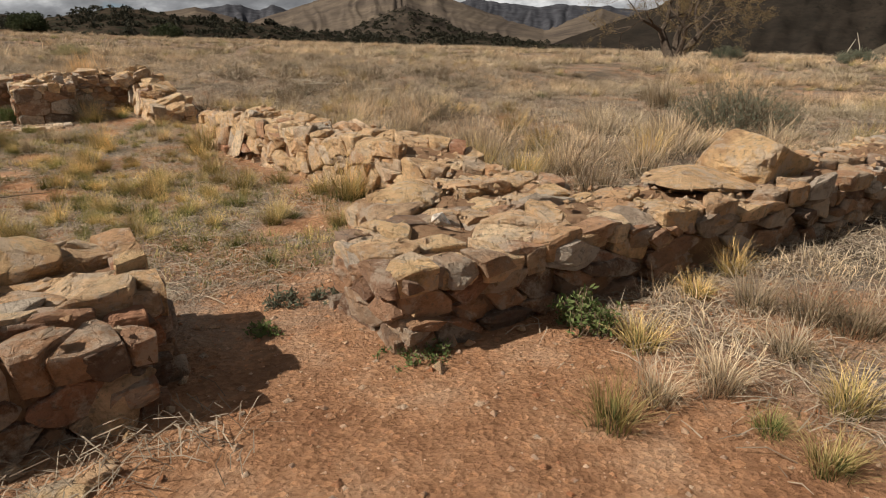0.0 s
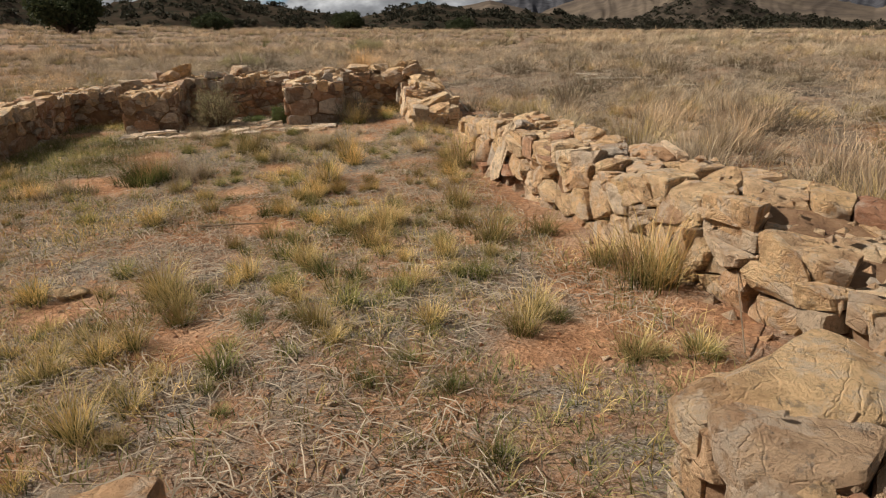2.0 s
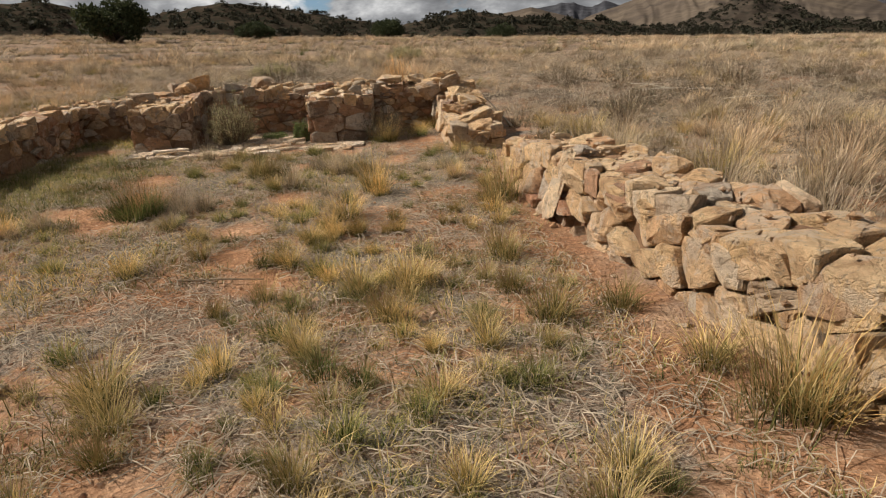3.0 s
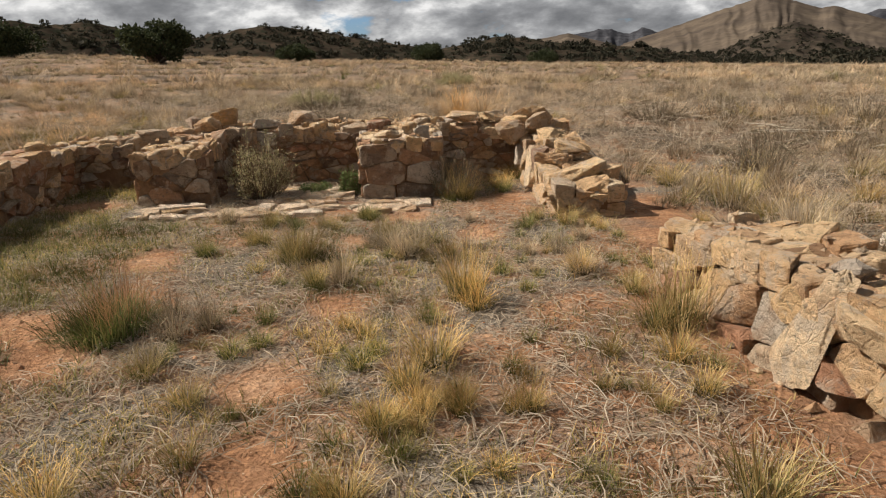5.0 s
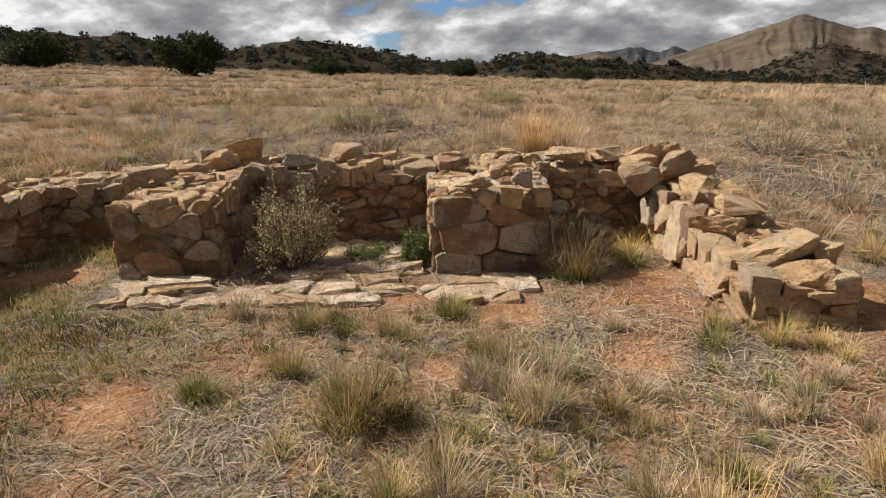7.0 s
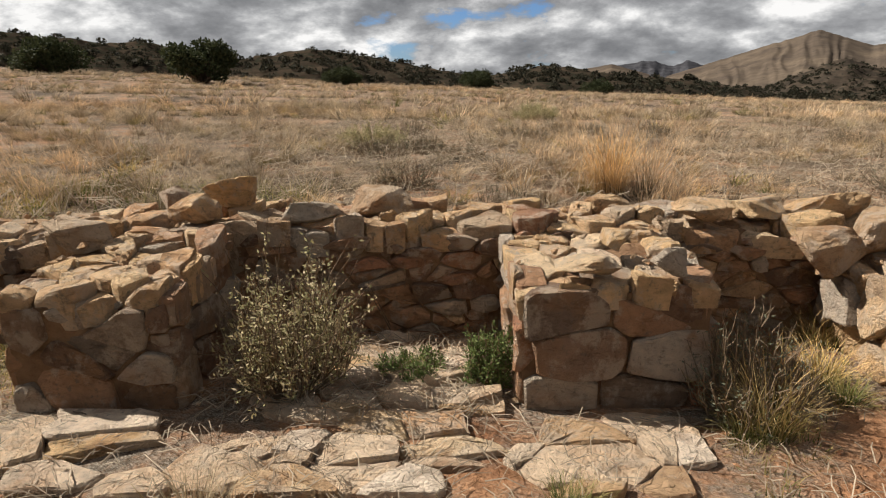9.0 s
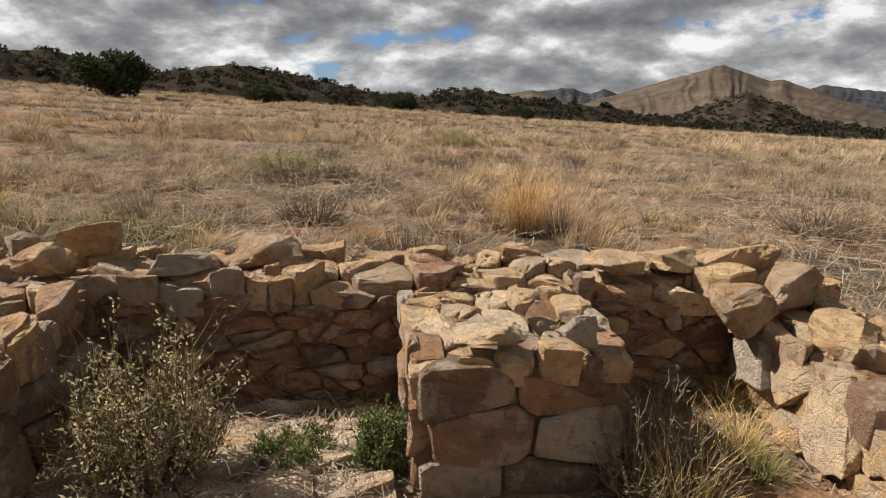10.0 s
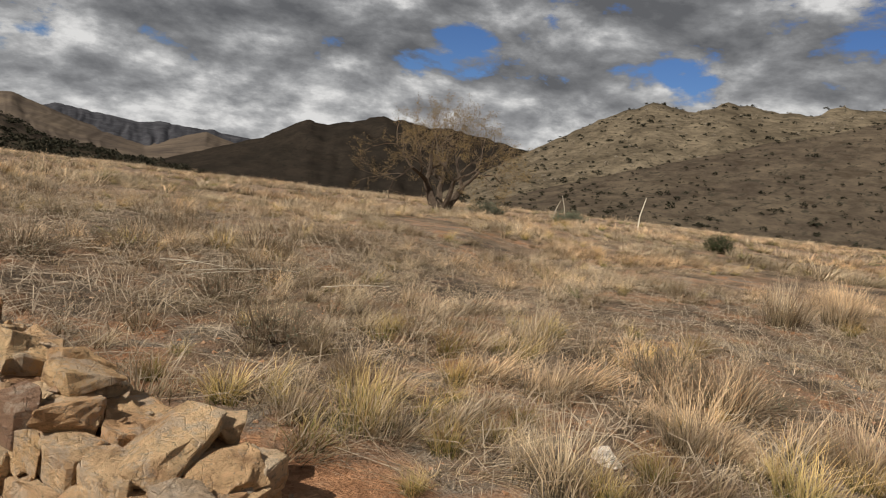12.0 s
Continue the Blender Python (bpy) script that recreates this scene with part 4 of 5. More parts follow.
FRONT_TUFTS = [("gold", 0.87, 2.58, 0.88), ("gold", 0.60, 2.00, 0.92), ("green", 1.15, 1.94, 0.61), ("gold", 1.49, 2.06, 0.83), ("pale", 1.08, 2.22, 0.81), ("gold", 1.68, 3.54, 0.95), ("pale", 1.76, 2.83, 1.03), ("pale", 1.91, 2.71, 1.03), ("pale", 1.58, 3.02, 0.98), ("pale", 0.81, 2.15, 0.72), ("gold", 1.24, 1.73, 0.78), ("gold", 1.34, 3.16, 0.77), ("pale", 1.48, 2.47, 0.79)]
ROOM_NEAR_TUFTS = [("green", -1.08, 3.81, 0.56), ("green", -1.40, 4.16, 0.58), ("gold", -0.78, 4.65, 0.76), ("gold", -1.29, 4.76, 0.81), ("green", -1.74, 4.09, 0.48), ("green", -1.67, 4.33, 0.50), ("gold", -0.79, 5.55, 1.27), ("green", -2.62, 5.15, 0.92), ("gold", -3.39, 4.67, 1.28), ("gold", -2.95, 4.34, 0.75), ("gold", -3.99, 7.33, 1.69), ("gold", -2.51, 6.97, 1.45), ("gold", -1.61, 6.34, 0.96), ("gold", -2.06, 5.17, 0.79), ("gold", -2.07, 4.37, 0.53), ("green", -2.12, 3.70, 0.35), ("gold", -4.67, 5.82, 0.93), ("green", -5.23, 5.67, 0.85), ("gold", -4.02, 4.34, 0.81), ("gold", -1.14, 5.87, 1.03), ("green", -1.77, 5.43, 0.89), ("gold", -2.85, 6.29, 1.14), ("green", -3.28, 5.77, 0.69), ("gold", -5.68, 8.22, 1.45), ("gold", -1.90, 6.08, 1.11), ("gold", -3.07, 6.11, 1.02), ("green", -3.33, 4.16, 0.47)]
ROOM_MID_TUFTS = [("gold", -4.00, 7.11, 0.86), ("gold", -4.12, 8.05, 0.85), ("gold", -4.78, 6.52, 0.74), ("gold", -5.16, 6.59, 0.70), ("gold", -3.81, 8.96, 0.86), ("gold", -2.97, 7.90, 0.93), ("gold", -3.37, 8.69, 0.72), ("gold", -3.14, 8.23, 1.08), ("gold", -5.66, 8.35, 1.18), ("green", -6.48, 8.13, 0.83), ("green", -6.53, 9.14, 0.74), ("green", -3.67, 7.75, 0.46), ("gold", -3.67, 7.00, 0.66), ("green", -6.09, 9.66, 0.86), ("gold", -6.25, 8.48, 0.84), ("pale", -5.42, 6.98, 0.78), ("green", -2.80, 7.91, 0.52), ("gold", -3.42, 7.16, 0.48), ("green", -5.47, 7.86, 0.45), ("green", -4.80, 8.39, 0.38), ("green", -5.08, 8.12, 0.37), ("green", -4.89, 8.15, 0.37)]
ROOM_FAR_TUFTS = [("green", -6.46, 8.10, 0.80), ("gold", -5.80, 8.36, 1.05), ("green", -6.00, 9.59, 0.79), ("green", -6.35, 9.00, 0.67), ("gold", -5.64, 9.23, 0.52), ("gold", -5.04, 8.87, 0.68), ("gold", -5.57, 10.60, 1.18), ("gold", -5.44, 11.27, 1.08), ("gold", -6.31, 8.45, 0.60), ("gold", -4.82, 8.96, 0.73), ("gold", -6.01, 9.12, 0.53), ("green", -7.02, 8.01, 0.37), ("green", -5.06, 9.20, 0.43), ("green", -6.83, 10.46, 0.52)]
HEARTH_SIDE_TUFTS = [("green", -5.66, 10.5, 0.95), ("gold", -5.49, 11.77, 1.20), ("green", -7.17, 10.22, 0.65), ("green", -6.75, 10.35, 0.57), ("green", -5.33, 11.08, 0.9)]
OUTSIDE_TUFTS = [("gold", -3.84, 11.99, 1.18), ("gold", -3.52, 11.85, 0.75), ("pale", -2.85, 12.25, 1.33), ("gold", -2.05, 11.98, 1.57), ("gold", -2.83, 10.95, 1.29), ("pale", -2.51, 10.61, 0.82), ("gold", -2.39, 10.06, 1.05), ("gold", -1.90, 10.17, 1.08), ("pale", -1.81, 9.83, 1.14), ("gold", 4.50, 13.00, 3.06), ("gold", 5.01, 12.30, 2.28), ("pale", -0.11, 11.82, 1.21), ("gold", -4.19, 12.52, 0.92), ("gold", -3.28, 10.58, 0.66), ("pale", -1.34, 10.36, 1.23), ("gold", -1.12, 9.88, 0.78), ("gold", -0.68, 9.57, 1.10), ("pale", -1.37, 11.54, 1.10), ("gold", 1.21, 12.10, 2.15), ("gold", -1.79, 13.47, 2.22), ("pale", -2.85, 12.91, 1.48)]
for group in (FRONT_TUFTS, ROOM_NEAR_TUFTS, ROOM_MID_TUFTS, ROOM_FAR_TUFTS, HEARTH_SIDE_TUFTS, OUTSIDE_TUFTS):
    for kind, x, y, size in group:
        place_tuft(kind, x, y, min(size, 1.2), gr.uniform(0.8, 1.0))
count, small_tufts = 0, {"gold": [], "green": [], "pale": []}
while count < 350:
    u, v = gr.uniform(-4.3, 0.95), gr.uniform(0.3, 8.2)
    if on_wall(u, v):
        continue
    q = room(u, v)
    if noise.noise((q.x * 0.55, q.y * 0.55, 9.0)) + 0.25 * smooth(-2.5, 0.5, u) < gr.uniform(-0.25, 0.35):
        continue
    if math.hypot(u + 0.45, v - 0.5) < 1.0:
        continue
    kind = gr.choice(("gold", "gold", "green", "green") if v < 5 else ("gold", "gold", "green", "green", "pale"))
    if bare_soil(q.x, q.y) > gr.random():
        continue
    if count < 170:
        place_tuft(kind, q.x, q.y, gr.uniform(0.35, 0.85))
    else:
        small_tufts[kind].append((q.x, q.y, gr.uniform(0.3, 0.7), gr.randrange(3)))
    count += 1


def scatter(name, label, mat, rngseed, spots, variants, laid=False):
    """Many tufts joined into one mesh; spots: x, y, size."""
    r = np.random.RandomState(rngseed)
    V, F4, F3, A, off = [], [], [], [], 0
    for x, y, size, k in spots:
        v, f4, f3, al = variants[k]
        # neighbouring tufts lie over the same way
        a = r.normal(0, 0.5) + 5.0 * noise.noise((x * 0.13, y * 0.13, 31.0)) if laid else r.uniform(0, 2 * math.pi)
        c, s = math.cos(a) * size, math.sin(a) * size
        p = np.empty_like(v)
        p[:, 0] = v[:, 0] * c - v[:, 1] * s + x
        p[:, 1] = v[:, 0] * s + v[:, 1] * c + y
        p[:, 2] = v[:, 2] * size * r.uniform(0.7, 1.2) + ground_z(x, y)
        V.append(p), F4.append(f4 + off), F3.append(f3 + off), A.append(al)
        off += len(v)
    V, A = np.concatenate(V), np.concatenate(A)
    F4, F3 = np.concatenate(F4), np.concatenate(F3)
    me = bpy.data.meshes.new(name)
    me.vertices.add(len(V))
    me.vertices.foreach_set("co", V.astype(np.float32).ravel())
    loops = np.concatenate([F4.ravel(), F3.ravel()]).astype(np.int32)
    me.loops.add(len(loops))
    me.loops.foreach_set("vertex_index", loops)
    n4, n3 = len(F4), len(F3)
    starts = np.concatenate([np.arange(n4) * 4, n4 * 4 + np.arange(n3) * 3]).astype(np.int32)
    me.polygons.add(n4 + n3)
    me.polygons.foreach_set("loop_start", starts)
    me.update(calc_edges=True)
    uv = me.uv_layers.new(name="along")
    co = np.zeros((len(loops), 2), dtype=np.float32)
    co[:, 1] = A[loops]
    uv.data.foreach_set("uv", co.ravel())
    me.materials.append(mat)
    return tagged(new(name, me), label, "grass", kind="stuff")


def as_arrays(v, f, al):
    return (np.array(v), np.array([q for q in f if len(q) == 4]), np.array([q for q in f if len(q) == 3]), np.array(al, dtype=np.float32))


mini = {kind: [as_arrays(*tuft_arrays(gr, 150, length, 0.09, 0.0048, 1.1)) for _ in range(3)] for kind, length in (("gold", 0.28), ("green", 0.2), ("pale", 0.34))}
for kind, mat in (("gold", gold_blade), ("green", green_blade), ("pale", pale_blade)):
    if small_tufts[kind]:
        scatter("short_grass", "small bunchgrass tufts dotted over the ruin floor", mat, 51, small_tufts[kind], mini[kind])


def field_spots(n, r0, r1, s0, s1, seed, gap=0.0, az=(-78, 82)):
    r = random.Random(seed)
    out = []
    while len(out) < n:
        d = math.sqrt(r.uniform(r0 * r0, r1 * r1))
        a = radians(r.uniform(*az))
        x, y = CX + d * math.sin(a), CY + d * math.cos(a)
        u, v = uv_of(x, y)
        if -4.9 < u < 1.7 and -3.2 < v < 10.5 or on_wall(u, v) or (v < -0.2 and u < 6):
            continue
        if d < 16 and bare_soil(x, y) > r.random():
            continue
        if noise.noise((x * 0.28, y * 0.28, 2.0)) + 0.6 * noise.noise((x * 0.9, y * 0.9, 3.0)) < gap + r.uniform(-0.35, 0.2):
            continue
        out.append((x, y, r.uniform(s0, s1) * (1 + 0.35 * noise.noise((x * 0.5, y * 0.5, 8.0))), r.randrange(len(near_var))))
    return out


def combed(arrays, way, push):
    """The wind has laid the blades over to one side."""
    v, f4, f3, al = arrays
    v = v.copy()
    k = np.clip(v[:, 2], 0, None)
    v[:, 0] += push * k * math.cos(way)
    v[:, 1] += push * k * math.sin(way)
    v[:, 2] = np.where(v[:, 2] > 0, v[:, 2] / math.sqrt(1 + push * push), v[:, 2])
    return v, f4, f3, al


near_var = [combed(as_arrays(*tuft_arrays(gr, 44, 0.38, 0.2, 0.0055, 1.2, 2)), gr.gauss(0, 0.6), gr.uniform(0.4, 2.0)) for _ in range(10)]
dense_var = [combed(as_arrays(*tuft_arrays(gr, 105, 0.4, 0.13, 0.0065, 1.0, 2)), gr.gauss(0, 0.6), gr.uniform(0.0, 0.8)) for _ in range(10)]
far_var = [combed(as_arrays(*tuft_arrays(gr, 38, 0.46, 0.2, 0.02, 1.15, 2)), gr.gauss(0, 0.5), gr.uniform(0.2, 1.2)) for _ in range(10)]
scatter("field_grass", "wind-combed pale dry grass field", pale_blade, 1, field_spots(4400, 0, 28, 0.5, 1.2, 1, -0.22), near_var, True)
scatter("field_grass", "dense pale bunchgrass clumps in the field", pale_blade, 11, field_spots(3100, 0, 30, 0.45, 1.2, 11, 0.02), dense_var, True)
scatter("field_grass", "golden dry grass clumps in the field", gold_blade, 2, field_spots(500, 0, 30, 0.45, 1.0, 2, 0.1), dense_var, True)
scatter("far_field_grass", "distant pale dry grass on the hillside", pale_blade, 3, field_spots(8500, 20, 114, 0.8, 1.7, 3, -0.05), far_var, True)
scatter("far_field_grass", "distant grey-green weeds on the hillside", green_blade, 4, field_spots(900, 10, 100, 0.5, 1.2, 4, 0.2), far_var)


def floor_spots(n, seed, box, s0, s1, bare=-0.1):
    r = random.Random(seed)
    out = []
    while len(out) < n:
        u, v = r.uniform(box[0], box[1]), r.uniform(box[2], box[3])
        q = room(u, v)
        if on_wall(u, v, 0.0) or noise.noise((q.x * 0.9, q.y * 0.9, 5.0)) < bare + r.uniform(-0.3, 0.3):
            continue
        if bare_soil(q.x, q.y) > r.random() or v < 0.3 and -1.4 < u < 0.9 and r.random() < 0.93:
            continue
        out.append((q.x, q.y, r.uniform(s0, s1), r.randrange(len(low_var))))
    return out


low_var = [as_arrays(*tuft_arrays(gr, 16, 0.12, 0.07, 0.0045, 1.3, 2)) for _ in range(10)]
scatter("short_grass", "short mixed grass growing on the ruin floor", green_blade, 6, floor_spots(2600, 6, (-4.4, 1.0, 0.2, 9.7), 0.5, 1.2), low_var)
scatter("short_grass", "short dry grass growing on the ruin floor", gold_blade, 7, floor_spots(2000, 7, (-4.4, 1.0, 0.2, 9.7), 0.5, 1.4), low_var)
scatter("short_grass", "short dry grass before the wall", pale_blade, 8, floor_spots(700, 8, (0.6, 6.0, -3.6, -1.0), 0.7, 1.7, -0.25), low_var)
scatter("short_grass", "short dry grass beyond the walls", pale_blade, 9, floor_spots(1800, 9, (1.7, 8.0, -0.2, 13.0), 0.7, 1.7, -0.4), low_var)


scatter("short_grass", "low green weeds beside the hearth pillar", green_blade, 16, floor_spots(1100, 16, (-4.4, -2.8, 5.2, 9.7), 0.6, 1.6, -0.5), low_var)
scatter("short_grass", "green weedy strip behind the wall", green_blade, 17, floor_spots(900, 17, (-9.0, -2.8, 10.6, 13.5), 1.0, 2.6, -0.2), low_var)


def straws(name, label, n, box, l0, l1, width, seed, bare, arch=0.02, over_paving=0.0):
    """Fallen stems lying every way on the ground."""
    r = random.Random(seed)
    verts, faces = [], []
    while len(verts) < n * 6:
        u, v = r.uniform(box[0], box[1]), r.uniform(box[2], box[3])
        q = room(u, v)
        if not over_paving and on_wall(u, v, -0.05) or noise.noise((q.x * 0.8, q.y * 0.8, 15.0)) < bare + r.uniform(-0.3, 0.3):
            continue
        if bare_soil(q.x, q.y) > r.uniform(0.2, 1.0) or seed != 35 and v < 0.2 and -1.6 < u < 0.9 and r.random() < 0.9:
            continue
        L, a, bend = r.uniform(l0, l1), r.uniform(0, 2 * math.pi), r.uniform(-0.5, 0.5)
        x, y = q.x, q.y
        lift = r.uniform(0.0, arch)
        i0 = len(verts)
        for k in range(3):
            w = width * r.uniform(0.6, 1.2) / 2
            z = ground_z(x, y) + 0.006 + over_paving + lift * (1.0 if k == 1 else 0.4 * k) + (0.01 if k == 1 else 0)
            verts.append((x - w * math.sin(a), y + w * math.cos(a), z))
            verts.append((x + w * math.sin(a), y - w * math.cos(a), z + w * 0.8))
            x, y, a = x + L / 2 * math.cos(a), y + L / 2 * math.sin(a), a + bend
        faces += [(i0, i0 + 1, i0 + 3, i0 + 2), (i0 + 2, i0 + 3, i0 + 5, i0 + 4)]
    return tagged(new(name, mesh_from(name, verts, faces, straw_mat)), label, "straw", kind="stuff")


straws("straw_litter", "grey-tan straw and stem litter on the ruin floor", 25000, (-4.4, 1.0, 0.0, 9.8), 0.05, 0.2, 0.0042, 31, -0.2)
straws("straw_litter", "dry twigs and straw heaped at the stub wall foot", 200, (-1.7, -0.8, -1.3, -0.9), 0.06, 0.25, 0.004, 35, -0.6, 0.07)
straws("straw_litter", "straw blown over the hearth slabs", 420, (-3.4, -0.55, 8.2, 8.85), 0.05, 0.2, 0.004, 36, -0.3, 0.02, 0.02)
straws("straw_litter", "straw and twigs heaped between the hearth pillars", 700, (-2.6, -1.3, 8.85, 9.75), 0.06, 0.24, 0.004, 37, -0.4, 0.04, 0.015)
straws("straw_litter", "straw litter before the front wall", 9000, (0.5, 6.0, -3.8, -0.9), 0.06, 0.2, 0.0042, 32, -0.25)
straws("straw_litter", "long matted dead stems in the field", 15000, (-7.0, 11.0, 10.4, 23.0), 0.2, 0.7, 0.007, 33, -0.45, 0.22)
straws("straw_litter", "long matted dead stems beside the wall", 9000, (1.9, 12.0, -0.3, 13.0), 0.12, 0.55, 0.006, 34, -0.45, 0.16)


def pebbles(name, label, n, box, s0, s1, mat, seed):
    r = random.Random(seed)
    verts, faces = [], []
    for _ in range(n):
        u, v = r.uniform(box[0], box[1]), r.uniform(box[2], box[3])
        if on_wall(u, v, -0.04):
            continue
        q = room(u, v)
        s = s0 + (s1 - s0) * r.random() ** 4
        z = ground_z(q.x, q.y) + s * 0.1
        i0 = len(verts)
        for dx, dy, dz in ((1, 0, 0), (-1, 0, 0), (0, 1, 0), (0, -1, 0), (0.2, 0.1, 0.7), (0, 0, -0.6)):
            verts.append((q.x + s * (dx * r.uniform(0.5, 1) + r.uniform(-0.3, 0.3)), q.y + s * (dy * r.uniform(0.5, 1) + r.uniform(-0.3, 0.3)), z + s * dz * r.uniform(0.4, 1)))
        for a, b in ((0, 2), (2, 1), (1, 3), (3, 0)):
            faces += [(i0 + a, i0 + b, i0 + 4), (i0 + b, i0 + a, i0 + 5)]
    return tagged(new(name, mesh_from(name, verts, faces, mat)), label, "gravel", kind="stuff")


gravel_mat = make_stone("gravel", [(0.0, rgb(0.36, 0.17, 0.09)), (0.4, rgb(0.46, 0.26, 0.15)), (0.7, rgb(0.52, 0.36, 0.24)), (1.0, rgb(0.62, 0.5, 0.38))], islands=True)
pebbles("gravel", "red and tan gravel in the doorway", 6500, (-2.5, 2.5, -3.6, 1.2), 0.005, 0.028, gravel_mat, 41)
pebbles("gravel", "red and tan gravel on the ruin floor", 7000, (-4.4, 1.0, 1.0, 9.8), 0.005, 0.028, gravel_mat, 42)
pebbles("gravel", "gravel and stones beyond the wall", 2500, (1.6, 7.0, 4.0, 12.0), 0.006, 0.035, gravel_mat, 43)


# ---- shrubs, trees, sticks ----
def tube(bm, points, radii, sides=5):
    """A tapered limb through points."""
    rings = []
    for i, p in enumerate(points):
        p = Vector(p)
        d = (Vector(points[min(i + 1, len(points) - 1)]) - Vector(points[max(i - 1, 0)])).normalized()
        x = d.orthogonal().normalized()
        y = d.cross(x)
        rings.append([bm.verts.new(p + (x * math.cos(2 * math.pi * k / sides) + y * math.sin(2 * math.pi * k / sides)) * radii[i]) for k in range(sides)])
    for a, b in zip(rings, rings[1:]):
        for k in range(sides):
            bm.faces.new((a[k], a[(k + 1) % sides], b[(k + 1) % sides], b[k]))
    bm.faces.new(list(reversed(rings[0])))
    bm.faces.new(rings[-1])


def leaf_mesh(name, leaves, mat):
    """Small pointed leaves; leaves: place, direction, length, width."""
    verts, faces = [], []
    for p, d, length, width in leaves:
        side = d.orthogonal().normalized() * width * 0.5
        i = len(verts)
        verts += [p, p + d * length * 0.45 + side, p + d * length, p + d * length * 0.45 - side]
        faces.append((i, i + 1, i + 2, i + 3))
    return mesh_from(name, verts, faces, mat)


def any_way(r, up=0.0):
    return Vector((r.gauss(0, 1), r.gauss(0, 1), r.gauss(0, 1) + up)).normalized()


def stand(name, x, y, label, category, turn=0.0):
    ob = tagged(new(name), label, category)
    ob.matrix_basis = pose(x, y, ground_z(x, y), 0, 0, turn)
    return ob


def child(name, me, parent, label=""):
    ob = new(name, me)
    ob.parent = parent
    return tagged(ob, label)


def build_tree(x, y, height, seed):
    """Low-forking mesquite with a broad crown of fine, nearly bare twigs."""
    r = random.Random(seed)
    tree = stand("tree", x, y, "nearly bare mesquite tree with fine tan twigs standing in grass", "tree")
    wood, twigs, leaves = bmesh.new(), bmesh.new(), []

    def grow(p, d, length, rad, depth):
        n = 4
        pts, rads = [p], [rad]
        for k in range(n):
            d = (d + any_way(r) * 0.22 + Vector((0, 0, 0.01))).normalized()
            p = p + d * length / n
            pts.append(p)
            rads.append(max(rad * (1 - 0.42 * (k + 1) / n), 0.004))
        tube(wood if rad > 0.02 else twigs, pts, rads, 6 if rad > 0.05 else 3)
        if depth == 0:
            for q in pts[1:]:
                for _ in range(8):
                    leaves.append((q + any_way(r) * 0.1, any_way(r), r.uniform(0.05, 0.1), 0.025))
            return
        for k in range(3 if depth < 5 else 2):
            spread = any_way(r, 0.15)
            side = (spread - spread.dot(d) * d).normalized()
            nd = (d * 0.72 + side * r.uniform(0.6, 1.1) + Vector((0, 0, 0.05))).normalized()
            grow(pts[-1] if k < 2 else pts[2], nd, length * r.uniform(0.7, 0.9), rads[-1] * r.uniform(0.65, 0.85), depth - 1)

    for k, (dx, dy) in enumerate(((-0.5, 0.1), (0.48, -0.15), (0.1, 0.5), (0.2, -0.5))):
        grow(Vector((0.08 * dx, 0.08 * dy, -0.1)), Vector((dx, dy, 1.0)).normalized(), height * 0.3, 0.27 - 0.035 * k, 5)
    part("trunk", wood, bark_mat, tree, "dark forked trunk and limbs")
    tagged(part("twig_work", twigs, twig_mat, tree, "fine tan twigs"), kind="stuff")
    child("crown", leaf_mesh("crown", leaves, dry_leaf), tree, "sparse olive-tan leaves")
    return tree


build_tree(11.4, 33.0, 5.7, 4)


def build_juniper(x, y, wide, high, seed, label="dark green rounded juniper standing in the dry field"):
    r = random.Random(seed)
    tree = stand("juniper", x, y, label, "tree")
    wood = bmesh.new()
    lobes = []
    for k in range(26):
        a = r.uniform(0, 2 * math.pi)
        rad = wide * 0.38 * math.sqrt(r.random())
        c = Vector((rad * math.cos(a), rad * math.sin(a), high * (0.16 + 0.6 * r.random() * (1 - (rad / wide) ** 2 * 3))))
        lobes.append((c, wide * r.uniform(0.11, 0.17)))
        tube(wood, [(0.1 * math.cos(a), 0.1 * math.sin(a), -0.2), c * 0.5 + Vector((0, 0, -0.1)), c], [0.04 * wide, 0.022 * wide, 0.008 * wide], 5)
    leaves = []
    for c, rad in lobes:
        for _ in range(300):
            d = any_way(r, 0.1)
            k = rad * r.uniform(0.6, 1.1)
            leaves.append((c + Vector((d.x * k, d.y * k, d.z * k * 0.85)), any_way(r, 0.5), 0.05 * wide * r.uniform(0.5, 1.1), 0.024 * wide))
    tagged(part("branching", wood, bark_mat, tree, "dark gnarled stems"), kind="stuff")
    child("crown", leaf_mesh("crown", leaves, juniper_leaf), tree, "dense dark green foliage")
    return tree


build_juniper(-62.5, 51.0, 8.0, 5.0, 1)
build_juniper(-83.0, 47.0, 8.5, 4.2, 2)
build_juniper(-66.0, 76.0, 5.5, 2.4, 3)
build_juniper(-55.0, 92.0, 6.5, 2.4, 4)
build_juniper(-38.0, 96.0, 5.0, 2.0, 5)


